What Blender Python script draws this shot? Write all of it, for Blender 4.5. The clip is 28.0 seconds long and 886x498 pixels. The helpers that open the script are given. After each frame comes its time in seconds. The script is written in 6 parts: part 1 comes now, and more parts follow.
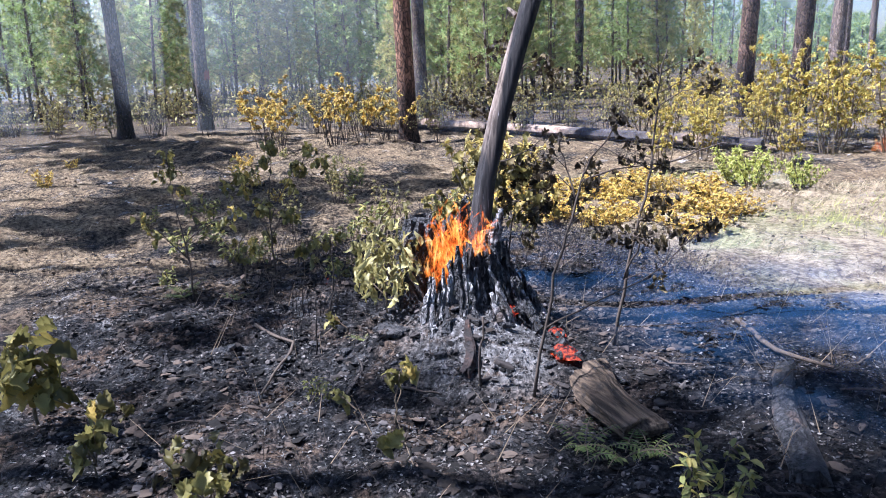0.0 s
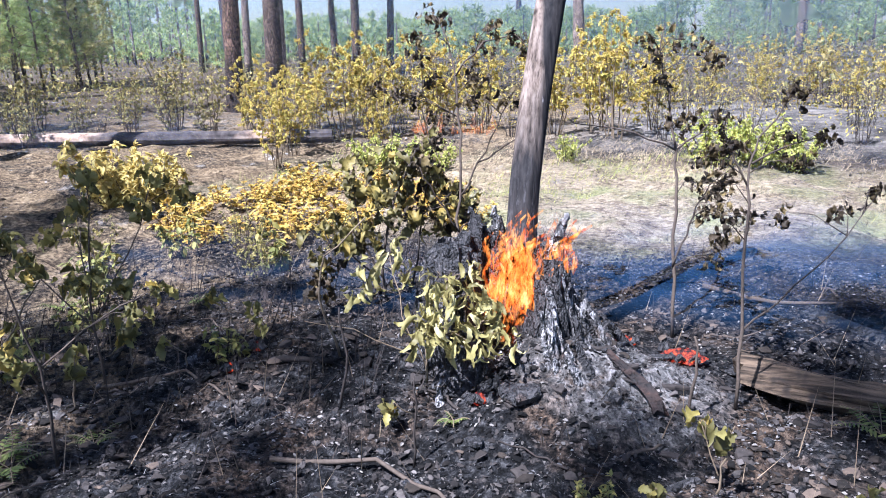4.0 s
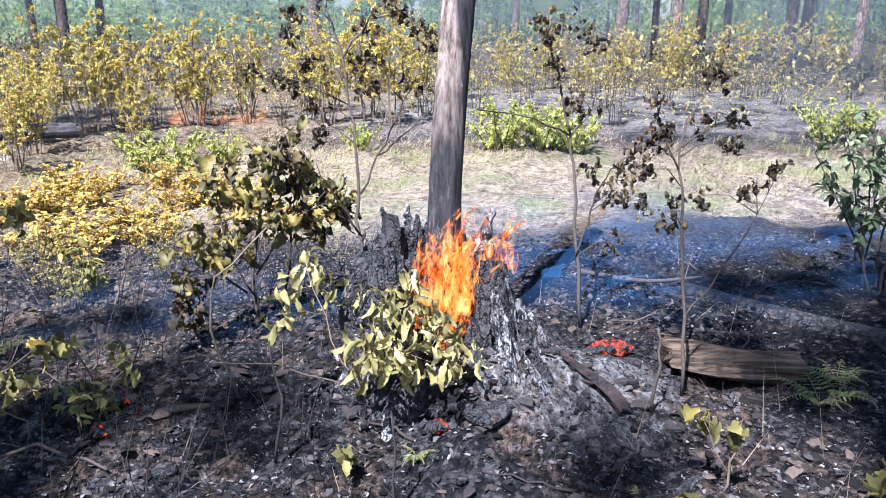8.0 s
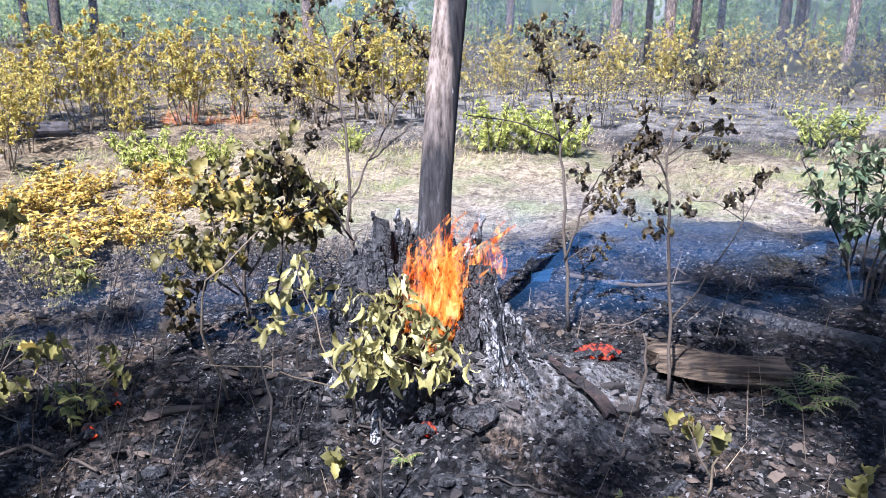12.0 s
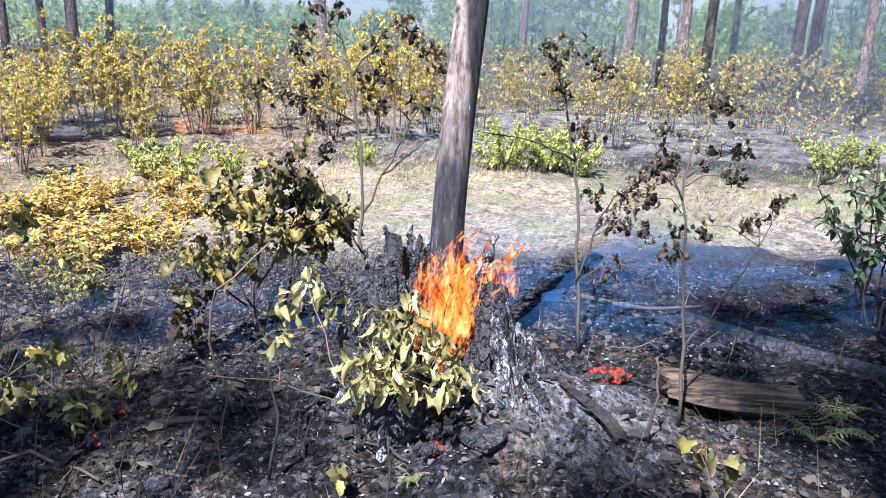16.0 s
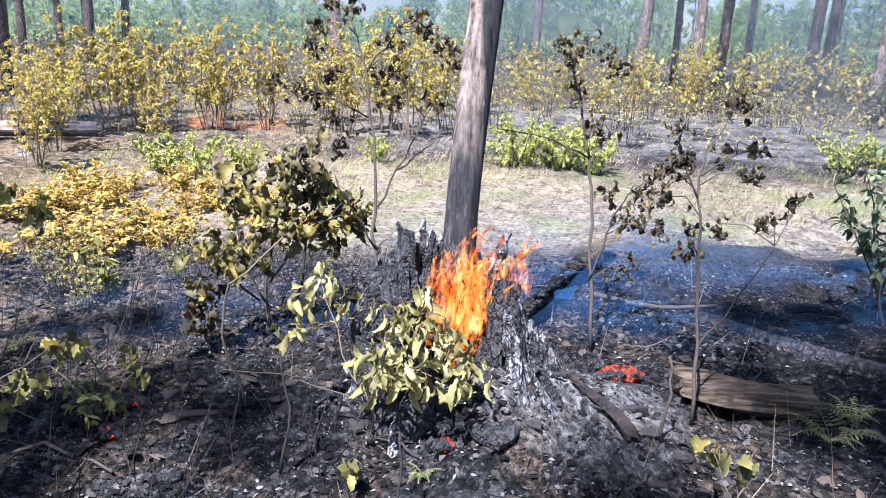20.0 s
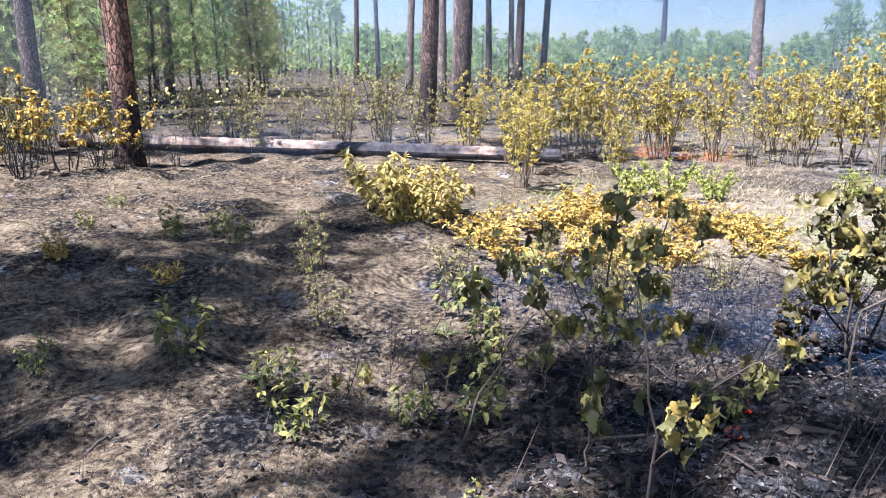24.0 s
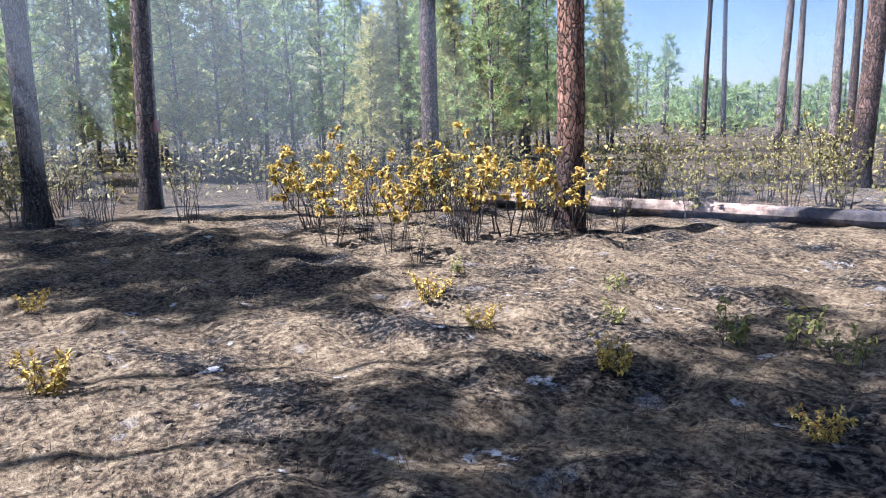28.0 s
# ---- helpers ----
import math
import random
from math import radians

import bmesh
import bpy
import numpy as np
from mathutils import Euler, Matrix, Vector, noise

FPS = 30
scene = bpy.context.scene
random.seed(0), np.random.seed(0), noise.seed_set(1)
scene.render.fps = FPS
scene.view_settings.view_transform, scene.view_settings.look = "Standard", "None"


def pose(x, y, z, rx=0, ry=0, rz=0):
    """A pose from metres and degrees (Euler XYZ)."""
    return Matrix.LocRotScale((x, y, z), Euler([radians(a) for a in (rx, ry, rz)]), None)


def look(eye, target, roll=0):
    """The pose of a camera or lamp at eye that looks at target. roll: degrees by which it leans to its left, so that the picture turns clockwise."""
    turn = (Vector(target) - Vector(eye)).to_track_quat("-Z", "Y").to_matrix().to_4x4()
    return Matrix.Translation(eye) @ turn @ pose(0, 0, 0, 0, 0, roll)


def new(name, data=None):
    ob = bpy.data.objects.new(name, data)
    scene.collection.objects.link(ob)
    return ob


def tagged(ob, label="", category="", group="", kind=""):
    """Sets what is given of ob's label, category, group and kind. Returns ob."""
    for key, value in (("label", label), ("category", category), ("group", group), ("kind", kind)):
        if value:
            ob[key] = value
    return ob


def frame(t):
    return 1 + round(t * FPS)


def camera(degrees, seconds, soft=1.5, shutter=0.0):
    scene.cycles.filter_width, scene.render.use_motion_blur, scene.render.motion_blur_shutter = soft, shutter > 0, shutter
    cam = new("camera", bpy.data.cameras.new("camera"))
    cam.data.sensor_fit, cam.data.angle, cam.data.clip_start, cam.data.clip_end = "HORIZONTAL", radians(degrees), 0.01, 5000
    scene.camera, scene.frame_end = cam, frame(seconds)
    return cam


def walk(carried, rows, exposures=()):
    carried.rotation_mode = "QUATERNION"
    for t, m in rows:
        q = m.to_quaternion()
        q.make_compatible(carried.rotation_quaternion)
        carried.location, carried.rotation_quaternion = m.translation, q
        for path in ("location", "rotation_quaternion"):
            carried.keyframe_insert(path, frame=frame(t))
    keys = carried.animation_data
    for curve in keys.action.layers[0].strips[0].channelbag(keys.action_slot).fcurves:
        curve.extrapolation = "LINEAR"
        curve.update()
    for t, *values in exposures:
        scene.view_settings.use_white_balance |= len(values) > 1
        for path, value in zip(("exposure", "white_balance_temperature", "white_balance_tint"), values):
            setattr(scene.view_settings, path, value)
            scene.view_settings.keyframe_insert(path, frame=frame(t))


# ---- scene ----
import itertools

# ---------- camera and path ----------
cam = camera(60, 28.0, soft=1.0)
PATH = [
    (0, (3.684, -1.709, 1.517), (0.049, -0.347, 0.553), -2.06),
    (0.5, (3.401, -1.988, 1.515), (-0.145, -0.407, 0.551), -5.95),
    (1, (3.137, -2.299, 1.532), (-0.238, -0.402, 0.529), -5.17),
    (1.5, (2.789, -2.656, 1.544), (-0.352, -0.394, 0.535), -2.78),
    (2, (2.434, -2.913, 1.525), (-0.524, -0.360, 0.666), -3.48),
    (2.5, (2.048, -3.086, 1.519), (-0.699, -0.318, 0.628), -2.44),
    (3, (1.536, -3.265, 1.524), (-0.970, -0.279, 0.626), -2.66),
    (3.5, (1.210, -3.313, 1.497), (-0.872, -0.028, 0.561), -1.53),
    (4, (0.878, -3.273, 1.498), (-0.710, 0.241, 0.433), -1.67),
    (4.5, (0.610, -3.281, 1.496), (-0.475, 0.411, 0.405), -0.50),
    (6.5, (0.030, -3.111, 1.490), (-0.289, 0.709, 0.349), -1.18),
    (7, (0.004, -3.090, 1.491), (-0.267, 0.736, 0.357), -1.01),
    (7.5, (-0.008, -3.076, 1.481), (-0.261, 0.750, 0.340), -0.52),
    (8, (-0.000, -3.067, 1.469), (-0.249, 0.756, 0.319), -0.38),
    (8.5, (-0.002, -3.062, 1.467), (-0.217, 0.758, 0.301), 0.18),
    (9, (0.016, -3.074, 1.475), (-0.200, 0.744, 0.302), 0.08),
    (9.5, (0.022, -3.074, 1.475), (-0.176, 0.739, 0.283), 0.45),
    (10, (0.024, -3.087, 1.481), (-0.176, 0.726, 0.290), 0.41),
    (10.5, (0.020, -3.086, 1.486), (-0.179, 0.730, 0.303), 0.48),
    (11, (0.015, -3.090, 1.492), (-0.184, 0.728, 0.316), 0.45),
    (11.5, (0.015, -3.095, 1.495), (-0.192, 0.726, 0.330), 0.23),
    (12, (0.015, -3.091, 1.494), (-0.198, 0.735, 0.346), 0.18),
    (12.5, (0.007, -3.093, 1.495), (-0.209, 0.737, 0.361), 0.22),
    (14.5, (-0.008, -3.086, 1.496), (-0.231, 0.759, 0.413), 1.28),
    (15, (-0.019, -3.081, 1.489), (-0.246, 0.766, 0.415), 1.65),
    (15.5, (-0.020, -3.069, 1.486), (-0.254, 0.777, 0.414), 1.75),
    (16, (-0.013, -3.065, 1.490), (-0.259, 0.781, 0.420), 1.80),
    (16.5, (-0.009, -3.073, 1.496), (-0.264, 0.774, 0.430), 1.79),
    (17, (-0.015, -3.069, 1.496), (-0.275, 0.779, 0.435), 1.94),
    (17.5, (-0.014, -3.061, 1.489), (-0.287, 0.784, 0.424), 2.03),
    (18, (-0.016, -3.057, 1.484), (-0.295, 0.787, 0.415), 1.97),
    (18.5, (-0.012, -3.055, 1.490), (-0.292, 0.791, 0.425), 1.97),
    (19, (-0.010, -3.057, 1.491), (-0.300, 0.787, 0.424), 1.95),
    (19.5, (-0.011, -3.059, 1.485), (-0.307, 0.783, 0.411), 1.99),
    (20, (-0.018, -3.062, 1.483), (-0.324, 0.776, 0.399), 2.05),
    (20.5, (-0.023, -3.071, 1.480), (-0.331, 0.765, 0.390), 2.10),
    (22.5, (-0.161, -3.174, 1.488), (-0.586, 0.649, 0.390), 2.27),
    (23, (-0.375, -3.335, 1.488), (-1.389, 0.378, 0.398), 0.44),
    (23.5, (-0.661, -3.435, 1.456), (-2.352, 0.056, 0.479), 0.85),
    (24, (-0.895, -3.636, 1.478), (-2.987, -0.367, 0.511), 0.24),
    (24.5, (-1.103, -3.805, 1.507), (-3.543, -0.764, 0.611), 0.26),
    (25, (-1.422, -3.872, 1.543), (-3.998, -0.923, 0.723), -0.83),
    (25.5, (-1.769, -3.861, 1.508), (-4.617, -1.156, 0.754), -2.34),
    (26, (-2.124, -3.800, 1.464), (-5.069, -1.192, 0.738), -1.46),
    (26.5, (-2.500, -3.732, 1.460), (-5.515, -1.202, 0.748), -0.19),
    (27, (-2.876, -3.614, 1.413), (-6.002, -1.221, 0.710), -0.70),
    (27.5, (-3.210, -3.600, 1.397), (-6.424, -1.322, 0.707), -0.47),
    (28, (-3.544, -3.608, 1.406), (-6.770, -1.343, 0.723), -0.91),
]
walk(cam, [(t, look(e, g, r)) for t, e, g, r in PATH], [(0, 2.03, 5200, 20), (28, 2.03, 5200, 20)])

# ---------- world, sun ----------
SUN_AZ, SUN_EL = radians(244), radians(59)      # direction towards the sun, from +x anticlockwise
to_sun = Vector((math.cos(SUN_AZ) * math.cos(SUN_EL), math.sin(SUN_AZ) * math.cos(SUN_EL), math.sin(SUN_EL)))
world = bpy.data.worlds.new("world")
scene.world = world
world.use_nodes = True
wn = world.node_tree.nodes
sky = wn.new("ShaderNodeTexSky")
sky.sky_type, sky.sun_disc = "NISHITA", False
sky.sun_elevation, sky.sun_rotation = SUN_EL, radians(90) - SUN_AZ
sky.air_density, sky.dust_density = 1.0, 0.7
wn["Background"].inputs["Strength"].default_value = 0.047
world.node_tree.links.new(sky.outputs[0], wn["Background"].inputs["Color"])
sun_data = bpy.data.lights.new("sun", "SUN")
sun_data.energy, sun_data.angle, sun_data.color = 5.0, radians(0.5), (1.0, 0.95, 0.87)
sun = new("sun", sun_data)
sun.matrix_world = look((0, 0, 0), -to_sun) @ Matrix.Identity(4)


# ---------- material helpers ----------
class Mat:
    """A node material and a few short ways to add nodes to it."""

    def __init__(self, name):
        self.m = bpy.data.materials.new(name)
        self.m.use_nodes = True
        self.nt = self.m.node_tree
        self.b = self.nt.nodes["Principled BSDF"]
        self.out = self.nt.nodes["Material Output"]
        self.coord = self.nt.nodes.new("ShaderNodeTexCoord").outputs["Object"]

    def n(self, kind, **inputs):
        node = self.nt.nodes.new(kind)
        for key, value in inputs.items():
            self.put(node.inputs[key.replace("_", " ")], value)
        return node

    def put(self, socket, value):
        if hasattr(value, "is_output"):
            self.nt.links.new(value, socket)
        else:
            socket.default_value = value

    def stretch(self, sx, sy, sz, src=None):
        node = self.n("ShaderNodeMapping", Scale=(sx, sy, sz))
        self.put(node.inputs["Vector"], src or self.coord)
        return node.outputs[0]

    def noise(self, scale, detail=4.0, rough=0.6, vec=None):
        node = self.n("ShaderNodeTexNoise", Scale=scale, Detail=detail, Roughness=rough)
        self.put(node.inputs["Vector"], vec or self.coord)
        return node.outputs["Fac"]

    def voronoi(self, scale, vec=None, feature="F1", out="Distance"):
        node = self.n("ShaderNodeTexVoronoi", Scale=scale)
        node.feature = feature
        self.put(node.inputs["Vector"], vec or self.coord)
        return node.outputs[out]

    def ramp(self, fac, *stops):
        node = self.n("ShaderNodeValToRGB")
        self.put(node.inputs[0], fac)
        el = node.color_ramp.elements
        while len(el) < len(stops):
            el.new(0.5)
        for e, (p, c) in zip(el, stops):
            e.position, e.color = p, (*c, 1) if len(c) == 3 else c
        return node.outputs[0]

    def step(self, fac, a, b):
        node = self.n("ShaderNodeMapRange", From_Min=a, From_Max=b)
        self.put(node.inputs["Value"], fac)
        return node.outputs[0]

    def math(self, op, a, b=0.5):
        node = self.n("ShaderNodeMath")
        node.operation = op
        self.put(node.inputs[0], a)
        self.put(node.inputs[1], b)
        return node.outputs[0]

    def mix(self, fac, a, b, blend="MIX"):
        node = self.nt.nodes.new("ShaderNodeMix")
        node.data_type, node.blend_type = "RGBA", blend
        self.put(node.inputs[0], fac)
        for s, v in ((node.inputs[6], a), (node.inputs[7], b)):
            self.put(s, (*v, 1) if isinstance(v, tuple) and len(v) == 3 else v)
        return node.outputs[2]

    def axis(self, which, src=None):
        node = self.n("ShaderNodeSeparateXYZ")
        self.put(node.inputs[0], src or self.coord)
        return node.outputs[which]

    def bump(self, height, strength=0.5, dist=0.02):
        node = self.n("ShaderNodeBump", Strength=strength, Distance=dist)
        self.put(node.inputs["Height"], height)
        self.put(self.b.inputs["Normal"], node.outputs[0])

    def done(self, color, rough=0.9, spec=0.2):
        self.put(self.b.inputs["Base Color"], color if hasattr(color, "is_output") else (*color, 1))
        self.put(self.b.inputs["Roughness"], rough)
        self.b.inputs["Specular IOR Level"].default_value = spec
        return self.m


def leaf_mat(name, stops, back=0.35, rough=0.6, per_object=False):
    """Leaf skin: a colour for each leaf out of the stops, with blotches, and light shining through."""
    q = Mat(name)
    if per_object:
        rnd = q.n("ShaderNodeObjectInfo").outputs["Random"]
    else:
        rnd = q.n("ShaderNodeNewGeometry").outputs["Random Per Island"]
    col = q.ramp(rnd, *stops)
    blot = q.noise(28, 3)
    col = q.mix(q.step(blot, 0.52, 0.75), col, q.mix(0.55, col, (0.10, 0.055, 0.02)))
    m = q.done(col, rough, 0.3)
    tr = q.n("ShaderNodeBsdfTranslucent")
    q.put(tr.inputs[0], col)
    mx = q.n("ShaderNodeMixShader", Fac=back)
    q.put(mx.inputs[1], q.b.outputs[0])
    q.put(mx.inputs[2], tr.outputs[0])
    q.put(q.out.inputs[0], mx.outputs[0])
    return m


def ground_mat():
    q = Mat("burnt_ground")
    x, y = q.axis(0), q.axis(1)
    big, mid, fine = q.noise(0.35, 3), q.noise(1.5, 6, 0.68), q.noise(24, 4, 0.72)
    grit = q.noise(95, 3, 0.7)
    char = q.ramp(fine, (0.38, (0.003, 0.003, 0.003)), (0.50, (0.012, 0.012, 0.0125)), (0.60, (0.040, 0.039, 0.039)), (0.75, (0.14, 0.135, 0.133)))
    brown = q.ramp(fine, (0.40, (0.006, 0.005, 0.004)), (0.50, (0.042, 0.029, 0.020)), (0.72, (0.17, 0.118, 0.08)))
    coarse = q.math("ADD", q.math("MULTIPLY", fine, 0.55), q.math("MULTIPLY", q.noise(6.5, 5, 0.7), 0.45))
    straw = q.ramp(coarse, (0.36, (0.055, 0.041, 0.027)), (0.47, (0.20, 0.155, 0.10)), (0.55, (0.36, 0.295, 0.195)), (0.70, (0.52, 0.44, 0.31)))
    green = q.ramp(fine, (0.3, (0.10, 0.11, 0.04)), (0.7, (0.30, 0.32, 0.13)))
    # litter that the fire only browned, in drifts
    col = q.mix(q.math("MULTIPLY", q.step(mid, 0.48, 0.58), 0.9), char, brown)
    # the unburnt straw belt beyond the stump
    wob = q.math("MULTIPLY_ADD", big, 3.0)
    belt = q.math("MULTIPLY", q.step(q.math("ADD", y, q.math("MULTIPLY", mid, 1.4)), 2.3, 3.4), q.step(q.math("ADD", y, q.math("MULTIPLY", mid, 3.0)), 8.6, 6.8))
    belt = q.math("MULTIPLY", belt, q.step(q.math("ADD", x, q.math("MULTIPLY", mid, 4.0)), -4.2, -1.6))
    col = q.mix(belt, col, straw)
    gpatch = q.math("MULTIPLY", belt, q.math("MULTIPLY", q.step(q.noise(0.9, 3), 0.48, 0.62), 0.65))
    col = q.mix(gpatch, col, green)
    # the blackest burn, east of the stump, with the shade over it put into the colour
    scorch_shade = q.math("MULTIPLY", q.step(q.math("ADD", x, mid), 0.9, 1.7), q.math("MULTIPLY", q.step(q.math("ADD", y, mid), 0.5, 1.2), q.step(q.math("ADD", y, mid), 3.6, 3.0)))
    col = q.mix(q.math("MULTIPLY", scorch_shade, 0.8), col, q.ramp(fine, (0.4, (0.005, 0.005, 0.006)), (0.58, (0.022, 0.021, 0.021)), (0.75, (0.085, 0.08, 0.077))))
    # the strip that burnt to grey ash behind the belt
    grey = q.math("MULTIPLY", q.step(q.math("ADD", y, q.math("MULTIPLY", mid, 3.0)), 8.0, 10.5), q.step(mid, 0.36, 0.56))
    col = q.mix(grey, col, q.ramp(coarse, (0.36, (0.06, 0.055, 0.05)), (0.55, (0.20, 0.18, 0.155)), (0.7, (0.34, 0.31, 0.27))))
    # lightly burnt grass to the west: singed straw between black
    west = q.math("MULTIPLY", q.step(x, -1.3, -3.3), q.step(q.math("ADD", q.math("ADD", q.math("MULTIPLY", mid, 0.6), q.math("MULTIPLY", q.noise(0.8, 3), 0.5)), q.math("MULTIPLY", fine, 0.30)), 0.60, 0.74))
    singed = q.ramp(coarse, (0.36, (0.020, 0.0145, 0.0095)), (0.45, (0.085, 0.060, 0.036)), (0.53, (0.185, 0.136, 0.080)), (0.66, (0.34, 0.265, 0.165)))
    col = q.mix(west, col, singed)
    # dark needle litter under the woods
    far = q.step(q.math("ADD", q.math("SQRT", q.math("ADD", q.math("MULTIPLY", x, x), q.math("MULTIPLY", y, y))), q.math("MULTIPLY", mid, 5.0)), 16.5, 20.0)
    col = q.mix(q.math("MULTIPLY", far, 0.85), col, q.ramp(coarse, (0.36, (0.014, 0.011, 0.008)), (0.52, (0.06, 0.045, 0.030)), (0.68, (0.15, 0.115, 0.075))))
    # white ash spots
    ash = q.math("MULTIPLY", q.step(q.noise(2.7, 5, 0.62), 0.62, 0.69), q.step(grit, 0.4, 0.6))
    col = q.mix(q.math("MULTIPLY", ash, 0.6), col, (0.34, 0.33, 0.32))
    open_ash = q.math("MULTIPLY", q.step(x, -3.6, -5.4), q.step(q.noise(4.2, 4, 0.6, q.stretch(1, 1, 1)), 0.665, 0.70))
    col = q.mix(q.math("MULTIPLY", open_ash, q.step(fine, 0.42, 0.56)), col, (0.40, 0.39, 0.375))
    # ash apron on the south-east side of the stump
    dx, dy = q.math("ADD", x, -0.30), q.math("ADD", y, 0.26)
    d2 = q.math("ADD", q.math("MULTIPLY", dx, dx), q.math("MULTIPLY", q.math("MULTIPLY", dy, dy), 1.4))
    apron = q.math("MULTIPLY", q.step(d2, 0.27, 0.06), q.step(q.noise(13, 5, 0.7), 0.34, 0.54))
    col = q.mix(q.math("MULTIPLY", apron, 0.85), col, q.ramp(fine, (0.36, (0.055, 0.052, 0.049)), (0.52, (0.17, 0.162, 0.153)), (0.70, (0.40, 0.385, 0.37))))
    h = q.math("ADD", q.math("MULTIPLY", fine, 0.7), q.math("MULTIPLY", grit, 0.4))
    q.bump(h, 1.0, 0.05)
    return q.done(col, 0.95, 0.1)


def bark_mat(name, plate, furrow, char_top, scale=21.0):
    """Pine bark: tall flaky plates between dark furrows, blackened from the foot up to about char_top metres with a ragged edge."""
    q = Mat(name)
    warp = q.n("ShaderNodeTexNoise", Scale=7.0, Detail=3.0)
    q.put(warp.inputs["Vector"], q.coord)
    add = q.n("ShaderNodeVectorMath")
    add.operation = "MULTIPLY_ADD"
    q.put(add.inputs[0], warp.outputs["Color"])
    add.inputs[1].default_value = (0.11, 0.11, 0.16)
    q.put(add.inputs[2], q.coord)
    v = q.stretch(scale, scale, scale * 0.36, add.outputs[0])
    d = q.voronoi(1.0, v, "DISTANCE_TO_EDGE")
    tone = q.axis(0, q.voronoi(1.0, v, "F1", "Color"))
    fine = q.noise(34, 5, 0.72, q.stretch(1, 1, 0.4))
    col = q.mix(tone, tuple(c * 0.5 for c in plate), tuple(min(c * 1.3, 1) for c in plate))
    col = q.mix(q.step(fine, 0.46, 0.68), col, tuple(c * 0.35 for c in plate))
    col = q.mix(q.math("MULTIPLY", q.step(q.math("ADD", d, q.math("MULTIPLY", fine, -0.12)), 0.06, -0.03), 0.9), col, furrow)
    edge = q.math("ADD", q.axis(2), q.math("MULTIPLY", q.noise(2.2, 4), -char_top * 0.9))
    black = q.step(edge, char_top * 0.62, char_top * 0.30)
    soot = q.ramp(fine, (0.35, (0.010, 0.009, 0.009)), (0.7, (0.055, 0.045, 0.040)))
    col = q.mix(q.math("MULTIPLY", black, q.step(fine, 0.75, 0.45)), col, soot)
    q.bump(q.math("ADD", q.step(d, 0.0, 0.14), q.math("MULTIPLY", fine, 0.8)), 0.9, 0.02)
    return q.done(col, 0.9, 0.15)


def snag_mat():
    q = Mat("weathered_snag_wood")
    v = q.stretch(44, 44, 1.3)
    grain = q.noise(1.0, 5, 0.65, v)
    wide = q.noise(1.0, 3, 0.6, q.stretch(8, 8, 0.7))
    col = q.ramp(grain, (0.34, (0.030, 0.022, 0.017)), (0.44, (0.115, 0.086, 0.066)), (0.57, (0.22, 0.172, 0.137)), (0.8, (0.34, 0.28, 0.235)))
    z = q.axis(2)
    # charred foot, with a tongue of soot that runs further up
    lick = q.math("ADD", z, q.math("MULTIPLY", wide, -0.75))
    col = q.mix(q.step(lick, 0.74, 0.46), col, q.ramp(grain, (0.3, (0.008, 0.008, 0.009)), (0.75, (0.05, 0.045, 0.043))))
    side = q.math("ADD", q.math("MULTIPLY", q.axis(0), 0.866), q.math("MULTIPLY", q.axis(1), 0.5))
    east = q.math("ADD", q.math("ADD", side, q.math("MULTIPLY", z, -0.08)), q.math("MULTIPLY", q.math("ADD", wide, -0.5), 0.08))
    col = q.mix(q.step(east, 0.006, 0.024), col, q.ramp(grain, (0.34, (0.006, 0.006, 0.007)), (0.62, (0.028, 0.025, 0.024)), (0.68, (0.05, 0.046, 0.044)), (0.74, (0.36, 0.34, 0.33))))
    # white ash on the checked charcoal at the very foot
    flecks = q.noise(1.0, 4, 0.7, q.stretch(75, 75, 9))
    ash = q.math("MULTIPLY", q.step(q.math("ADD", z, q.math("MULTIPLY", wide, -0.35)), 0.66, 0.20), q.math("MULTIPLY", q.step(flecks, 0.54, 0.62), q.step(q.noise(7, 4, 0.7), 0.42, 0.58)))
    col = q.mix(q.math("MULTIPLY", ash, 0.8), col, (0.22, 0.21, 0.215))
    q.bump(q.math("ADD", grain, q.math("MULTIPLY", wide, 0.6)), 0.8, 0.012)
    return q.done(col, 0.85, 0.2)


def char_mat(name="charcoal", ash=0.25, tint=(0.20, 0.19, 0.186)):
    """Charcoal with cracks across the grain and streaks of ash along it."""
    q = Mat(name)
    fine = q.noise(46, 5, 0.72)
    streak = q.noise(1.0, 5, 0.68, q.stretch(30, 30, 5.5))
    blot = q.noise(6.0, 4, 0.7)
    col = q.ramp(fine, (0.3, (0.008, 0.008, 0.009)), (0.55, (0.05, 0.047, 0.046)), (0.75, (0.13, 0.12, 0.115)))
    white = q.step(q.math("ADD", q.math("MULTIPLY", streak, 0.6), q.math("MULTIPLY", blot, 0.4)), 0.60 - 0.11 * ash, 0.68 - 0.09 * ash)
    col = q.mix(q.math("MULTIPLY", white, 0.35 + 0.5 * ash), col, tint)
    brown = q.math("MULTIPLY", q.step(q.noise(4.2, 3, 0.6), 0.60, 0.66), 0.6)
    col = q.mix(brown, col, (0.10, 0.062, 0.042))
    crack = q.math("ABSOLUTE", q.math("ADD", q.noise(1.0, 3, 0.6, q.stretch(24, 24, 13)), -0.5))
    col = q.mix(q.math("MULTIPLY", q.step(crack, 0.035, 0.005), 0.8), col, (0.005, 0.005, 0.005))
    q.bump(q.math("ADD", q.math("ADD", streak, q.math("MULTIPLY", q.step(crack, 0.0, 0.08), 0.7)), q.math("MULTIPLY", fine, 0.7)), 1.0, 0.03)
    return q.done(col, 0.65, 0.4)


